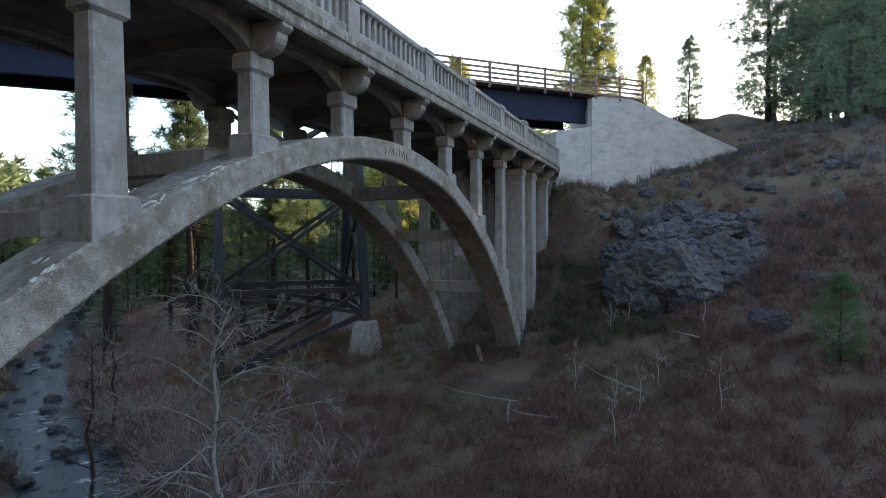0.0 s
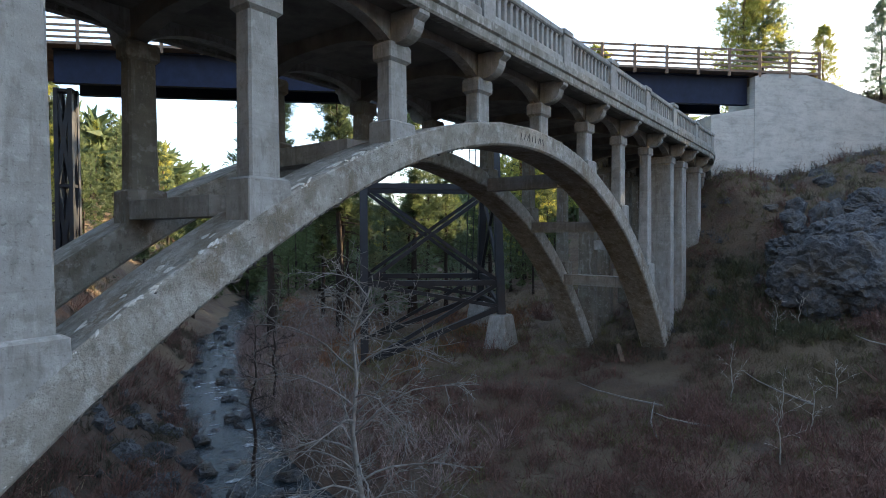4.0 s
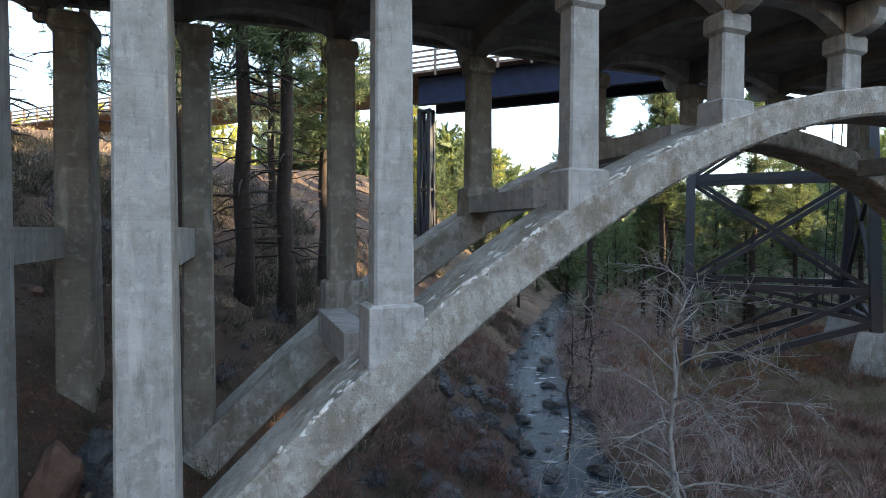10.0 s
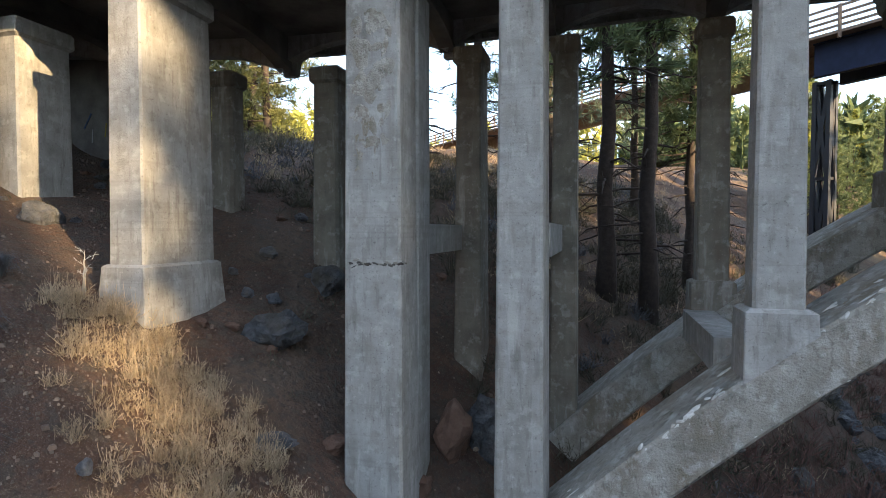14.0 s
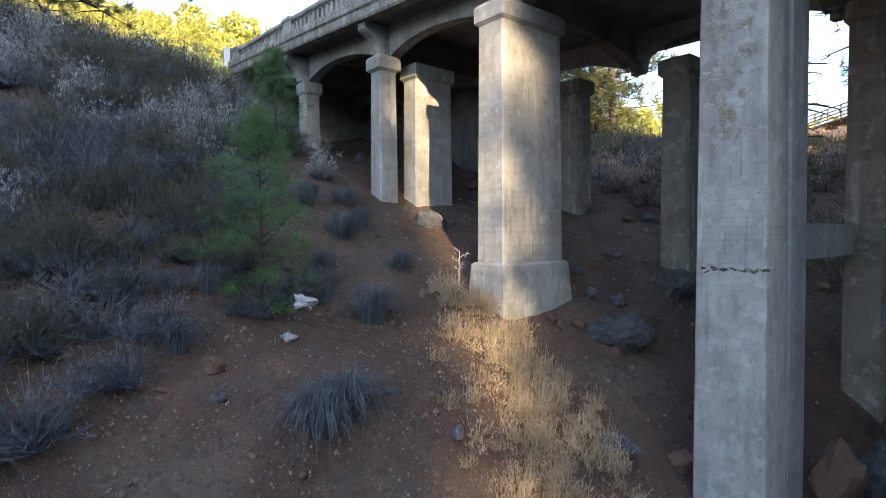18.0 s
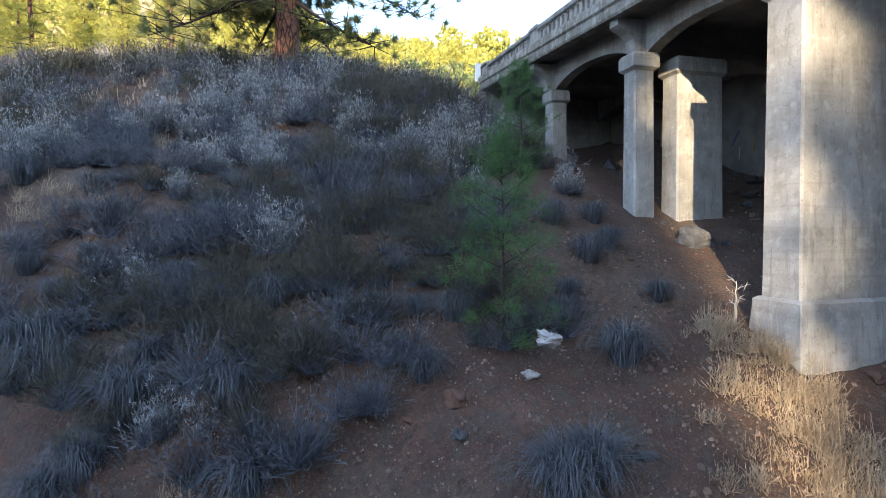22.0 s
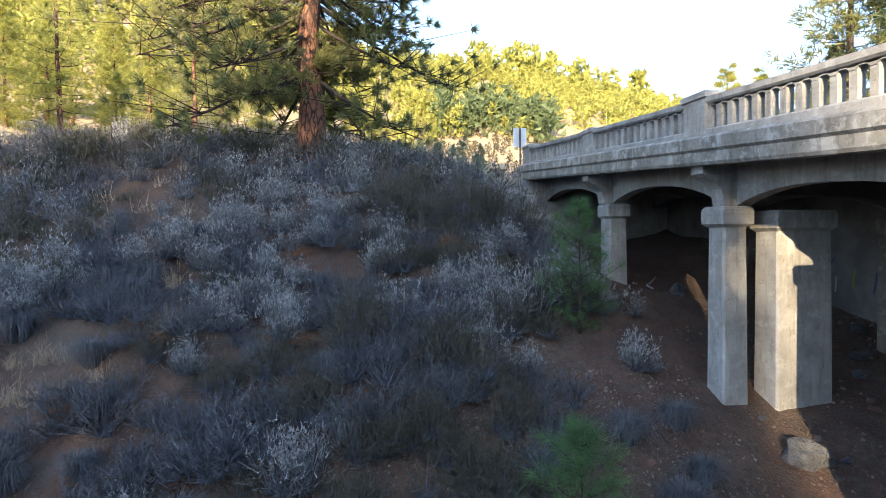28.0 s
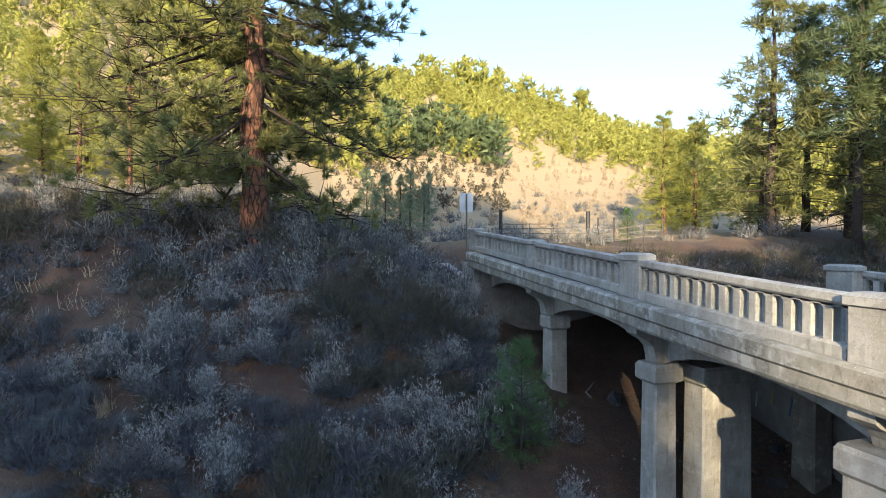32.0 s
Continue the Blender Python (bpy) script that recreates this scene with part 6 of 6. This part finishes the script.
for i in range(330):
    s0 = rnd.uniform(-9, 36)
    k = min(range(len(rows_w)), key=lambda q: abs(rows_w[q][1] - s0))
    x, y, dx, dy = rows_w[k]
    o = rnd.choice((-1, 1)) * abs(rnd.gauss(1.0, 0.5))
    q = math.hypot(dx, dy)
    s = rnd.uniform(0.07, 0.2) if i % 5 else rnd.uniform(0.25, 0.45)
    stone(rnd.choice(ROCKS), x + dy / q * o + rnd.uniform(-0.7, 0.7), y - dx / q * o + rnd.uniform(-0.7, 0.7), s * 1.2, s, s * 0.7, "wet dark stone in the creek", "creek_stone", "stones of the creek", 0.55, z=-0.12)
for i in range(60):
    x, y = rnd.uniform(-24, -13.5), rnd.uniform(0.3, 7)
    s = rnd.uniform(0.05, 0.22)
    stone(rnd.choice(ROCKS + R_RED), x, y, s * 1.3, s, s * 0.7, "loose dark stone in the shade under the bridge", "stone", "stones under the bridge", 0.2)
# gravel on the open soil
def gravel(name, label, material, region, n, lo, hi, seed):
    r = np.random.RandomState(seed)
    x0, x1, y0, y1 = region
    x, y = r.uniform(x0, x1, n), r.uniform(y0, y1, n)
    z = land(x, y)
    ang = np.arange(5) * 2 * math.pi / 5
    vs, fs = [], []
    for i in range(n):
        k = r.uniform(lo, hi) * (1 if r.rand() < 0.9 else 2)
        ring = [(x[i] + math.cos(a) * k * r.uniform(0.6, 1.2), y[i] + math.sin(a) * k * r.uniform(0.6, 1.2), z[i] - 0.01) for a in ang]
        top = [(p + (x[i] - p) * r.uniform(0.2, 0.5), q + (y[i] - q) * r.uniform(0.2, 0.5), z[i] + k * r.uniform(0.4, 0.9)) for p, q, _ in ring]
        o = len(vs)
        vs += ring + top
        fs += [(o + j, o + (j + 1) % 5, o + 5 + (j + 1) % 5, o + 5 + j) for j in range(5)] + [(o + 5, o + 6, o + 7, o + 8, o + 9)]
    tagged(new(name, mesh(name, vs, fs, material)), label, "gravel", kind="stuff")


GRIT = mat("pale_grit", (0.155, 0.125, 0.097), (0.08, 0.066, 0.052), (0.26, 0.22, 0.18), 6, 0.95, bump=0.4, vary=0.4, island=True)
GRAVEL = mat("mixed_gravel", (0.12, 0.085, 0.062), (0.06, 0.042, 0.032), (0.22, 0.18, 0.14), 6, 0.95, bump=0.5, vary=0.45, island=True)
gravel("gravel", "loose reddish gravel on the soil slope", GRAVEL, (-22.5, -14.2, -10, -0.4), 4200, 0.01, 0.026, 61)
gravel("pale_grit", "pale grit scattered over the soil slope", GRIT, (-22.5, -14.2, -10, -0.4), 4500, 0.008, 0.018, 63)
gravel("shade_gravel", "loose stones on the shaded soil under the bridge", GRAVEL, (-24, -11.5, 0, 7), 1500, 0.015, 0.045, 62)
# dark rocks down the steep west bank
for i in range(80):
    y = rnd.uniform(-3, 14)
    k = min(range(len(rows_w)), key=lambda q: abs(rows_w[q][1] - y))
    x, y, dx, dy = rows_w[k]
    o, q = rnd.uniform(1.6, 5.0), math.hypot(dx, dy)
    x, y = x - dy / q * o + rnd.uniform(-0.6, 0.6), y + dx / q * o + rnd.uniform(-0.6, 0.6)
    s = rnd.uniform(0.12, 0.5)
    stone(rnd.choice(ROCKS), x, y, s * 1.2, s, s * 0.8, "dark rock on the steep creek bank", "bank_rock", "rocks of the creek bank", 0.2)
# the lava outcrop on the east bank
out = [(17.9, -5.7, 5.9, 2.2, 2.0, 2.1), (17.6, -7.6, 6.0, 2.0, 1.9, 2.0), (18.6, -9.6, 6.6, 1.9, 1.8, 1.6), (20.6, -6.6, 7.6, 1.9, 1.9, 1.3), (21.2, -9.0, 8.0, 1.8, 1.9, 1.2), (23.6, -7.6, 9.3, 1.5, 1.7, 0.9), (20.3, -4.6, 6.8, 1.2, 1.2, 1.0),
       (14.0, -10.6, 4.3, 0.9, 1.0, 0.9), (13.3, -12.2, 4.2, 0.8, 0.9, 0.8), (16.2, -13.0, 5.8, 1.0, 1.2, 0.9), (24.5, -13.2, 9.6, 1.1, 1.3, 0.8), (26.5, -10.8, 10.6, 0.9, 1.1, 0.6)]
CRAGS = [rock_mesh(i * 5.1 + 90, ROCK, 4, 0.23, "crag") for i in range(4)]
for i in range(30):
    out.append((rnd.uniform(18.2, 23.5), rnd.uniform(-11, -4.3), 0, rnd.uniform(0.5, 1.0), rnd.uniform(0.5, 1.0), rnd.uniform(0.4, 0.8)))
for i, (x, y, z, a, b, c) in enumerate(out):
    stone(CRAGS[i % 4] if i < 12 else ROCKS[i % 5], x, y, a, b, c, "rugged grey lava outcrop on the bank", "lava_outcrop", "lava outcrops", 0.0, z=z or ground_at(x, y) + c * 0.4)
for i in range(60):
    x, y = rnd.uniform(19, 32), rnd.uniform(-16, -3)
    s = rnd.uniform(0.15, 0.5)
    stone(rnd.choice(ROCKS), x, y, s, s * 1.1, s * 0.8, "loose lava boulder on the bank", "boulder", "boulders of the bank", 0.2)


# ---- dead wood ----
def limb(rr, p, d, ln, rad, depth, sag):
    """A branch that arches over, with finer ones along it; returns its tubes."""
    pts, q = [p], p.copy()
    n = 7 if depth < 2 else 4
    bend = Vector((rr.gauss(0, 0.1), rr.gauss(0, 0.1), 0))
    for i in range(n):
        d = (d + bend + Vector((rr.gauss(0, 0.13), rr.gauss(0, 0.13), rr.gauss(0, 0.1) - sag * (1.3 - i / n)))).normalized()
        q = q + d * ln / n
        pts.append(q.copy())
    wood = [tube(pts, [rad * (1 - 0.8 * i / n) for i in range(n + 1)], 6 if depth < 1 else 5 if depth == 1 else 3)]
    if depth >= 3:
        return wood
    for i in range((0, 13, 5)[depth] if depth else 0):
        f = rr.uniform(0.2, 0.98)
        k = min(n - 1, int(f * n))
        at = pts[k].lerp(pts[k + 1], f * n - k)
        way = (pts[k + 1] - pts[k]).normalized()
        nd = (way * 0.7 + Vector((rr.gauss(0, 0.6), rr.gauss(0, 0.6), rr.gauss(0.1, 0.5)))).normalized()
        wood += limb(rr, at, nd, ln * rr.uniform(0.25, 0.5) * (1.2 - 0.5 * f), max(0.0075, rad * 0.4), depth + 1, sag * rr.uniform(-0.4, 1.0))
    return wood


def bare_tree(seed, h, r, limbs, reach, name, label, material, m, sag=0.16, from_=0.2):
    rr = random.Random(seed)
    t = thing(name, label, "tree" if h > 2 else "shrub", m=m)
    pts = [Vector((rr.gauss(0, 0.02) * h * (i > 0) + 0.04 * h * i / 8, rr.gauss(0, 0.015) * h * (i > 0), h * i / 8 - 0.25 * (i == 0))) for i in range(9)]
    part("trunk", mesh("trunk", *tube(pts, [r * (1.2 if i == 0 else 1 - 0.11 * i) for i in range(9)], 9), material, True), t)
    for i in range(limbs):
        f = from_ + (0.98 - from_) * (i + rr.random()) / limbs
        k = min(7, int(f * 8))
        a = i * 2.4 + rr.uniform(-0.6, 0.6)
        d = Vector((math.cos(a), math.sin(a), 0.35 + 0.9 * f)).normalized()
        ln = reach * (1.15 - 0.6 * f) * rr.uniform(0.6, 1.15)
        part("branch", mesh("branch", *join(*limb(rr, pts[k].lerp(pts[k + 1], f * 8 - k), d, ln, r * 0.32 * (1.1 - 0.6 * f), 1 if h > 4 else 2, sag)), material, True), t)
    return t


bare_tree(4, 7.2, 0.1, 26, 3.7, "bare_tree", "leafless pale grey tree with long arching branches by the creek", GREYWOOD, place(-3.85, 0.55), 0.17, 0.34)
bare_tree(9, 5.6, 0.075, 14, 1.6, "bare_tree", "slim leafless dark tree on the creek bank", BARK_DARK, place(-0.6, 8.6, 0.1), 0.05)
bare_tree(12, 5.0, 0.07, 12, 1.5, "bare_tree", "slim leafless dark tree on the creek bank", BARK_DARK, place(4.2, 14.0, 0.1), 0.05)
bare_tree(13, 2.4, 0.03, 10, 1.2, "bare_tree", "thin grey sapling in the brush", DEADWOOD, place(-6.3, -1.6, 0.1), 0.05)
for i in range(9):
    x, y = rnd.uniform(5, 17), rnd.uniform(-9, -3)
    bare_tree(40 + i, rnd.uniform(1.2, 2.2), 0.022, 7, 0.8, "bare_tree", "thin grey sapling in the brush", DEADWOOD, place(x, y, 0.1, rnd.uniform(0, 360)), 0.02)
for x, y, a, ln, tilt in ((6.5, -2.2, 20, 2.6, 4), (8.2, -3.4, 130, 2.0, 8), (11.0, -6.0, 60, 2.8, 6), (9.3, -1.6, 95, 3.2, 3), (13.5, -8.2, 150, 2.2, 10), (-25.6, 1.0, 150, 0.6, 4)):
    ob = tagged(new("fallen_branch", mesh("fallen_branch", *tube([(0, 0, 0), (ln * 0.4, 0.12, 0.05), (ln * 0.75, 0.02, 0.1), (ln, -0.1, 0.22)], [0.034, 0.03, 0.02, 0.008], 6), GREYWOOD, True)), "pale fallen branch lying in the brush", "branch", "fallen branches")
    ob.matrix_basis = Matrix.Translation((x, y, ground_at(x, y) + 0.08)) @ pose(0, 0, 0, 0, -tilt, a)
bare_tree(15, 0.7, 0.03, 5, 0.3, "dead_shrub", "pale forked dead shrub beside the pier", DEADWOOD, place(-18.35, -0.75, 0.05), 0.0, 0.3)

for x0, y0, x1, y1 in ((13.6, 1.3, 15.2, 2.1),):
    tagged(new("plank", mesh("plank", *beam((x0, y0, ground_at(x0, y0) + 0.1), (x1, y1, ground_at(x1, y1) + 0.35), 0.2, 0.06), RAILWOOD)), "weathered plank lying between the arch feet", "plank")

# ---- the west end: sign and gate ----
sign = thing("road_sign", "back of a grey rectangular sign on a thin post", "sign")
sx, sy = -36.1, 1.4
sz = ground_at(sx, sy)
part("post", mesh("post", *box(sx - 0.03, sx + 0.03, sy - 0.03, sy + 0.03, sz - 0.3, 15.95), GATEM), sign)
part("plate", mesh("plate", *box(sx - 0.06, sx - 0.035, sy - 0.3, sy + 0.3, 15.15, 15.98), SIGNM), sign)
gx0, gy0, gx1, gy1 = -41.15, 5.15, -39.03, 9.23
gz = ground_at(-40.1, 7.2)
gate = thing("metal_gate", "closed tubular metal road gate between dark posts", "gate")
for x, y, top in ((gx0, gy0, 15.55), (gx1, gy1, 15.45)):
    part("post", mesh("post", *tube([(x, y, gz - 0.6), (x, y, top)], [0.1, 0.1], 10), STEEL_BLACK), gate)
for i in range(5):
    z = gz + 0.14 + i * 0.25
    part("rail", mesh("rail", *beam((gx0, gy0, z), (gx1, gy1, z), 0.035, 0.04), GATEM), gate)
for f in (0.02, 0.34, 0.66, 0.98):
    x, y = gx0 + (gx1 - gx0) * f, gy0 + (gy1 - gy0) * f
    part("upright", mesh("upright", *beam((x, y, gz + 0.12), (x, y, gz + 1.2), 0.035, 0.04), GATEM), gate)
# the short fence beside it
fence = thing("wire_fence", "short rail fence with thin dark posts beside the gate", "fence")
fx = [(-38.75, 9.65), (-38.3, 10.3), (-37.4, 11.5), (-36.9, 12.2)]
for x, y in fx:
    part("post", mesh("post", *tube([(x, y, ground_at(x, y) - 0.4), (x, y, 15.1)], [0.04, 0.04], 7), STEEL_BLACK), fence)
for a, q in zip(fx, fx[1:]):
    for h in (0.25, 0.55, 0.85):
        part("rail", mesh("rail", *beam((*a, ground_at(*a) + h), (*q, ground_at(*q) + h), 0.025, 0.03), GATEM), fence)
put_copy(ty, place(-38.4, 11.2, 0.1, 200, 0.65))
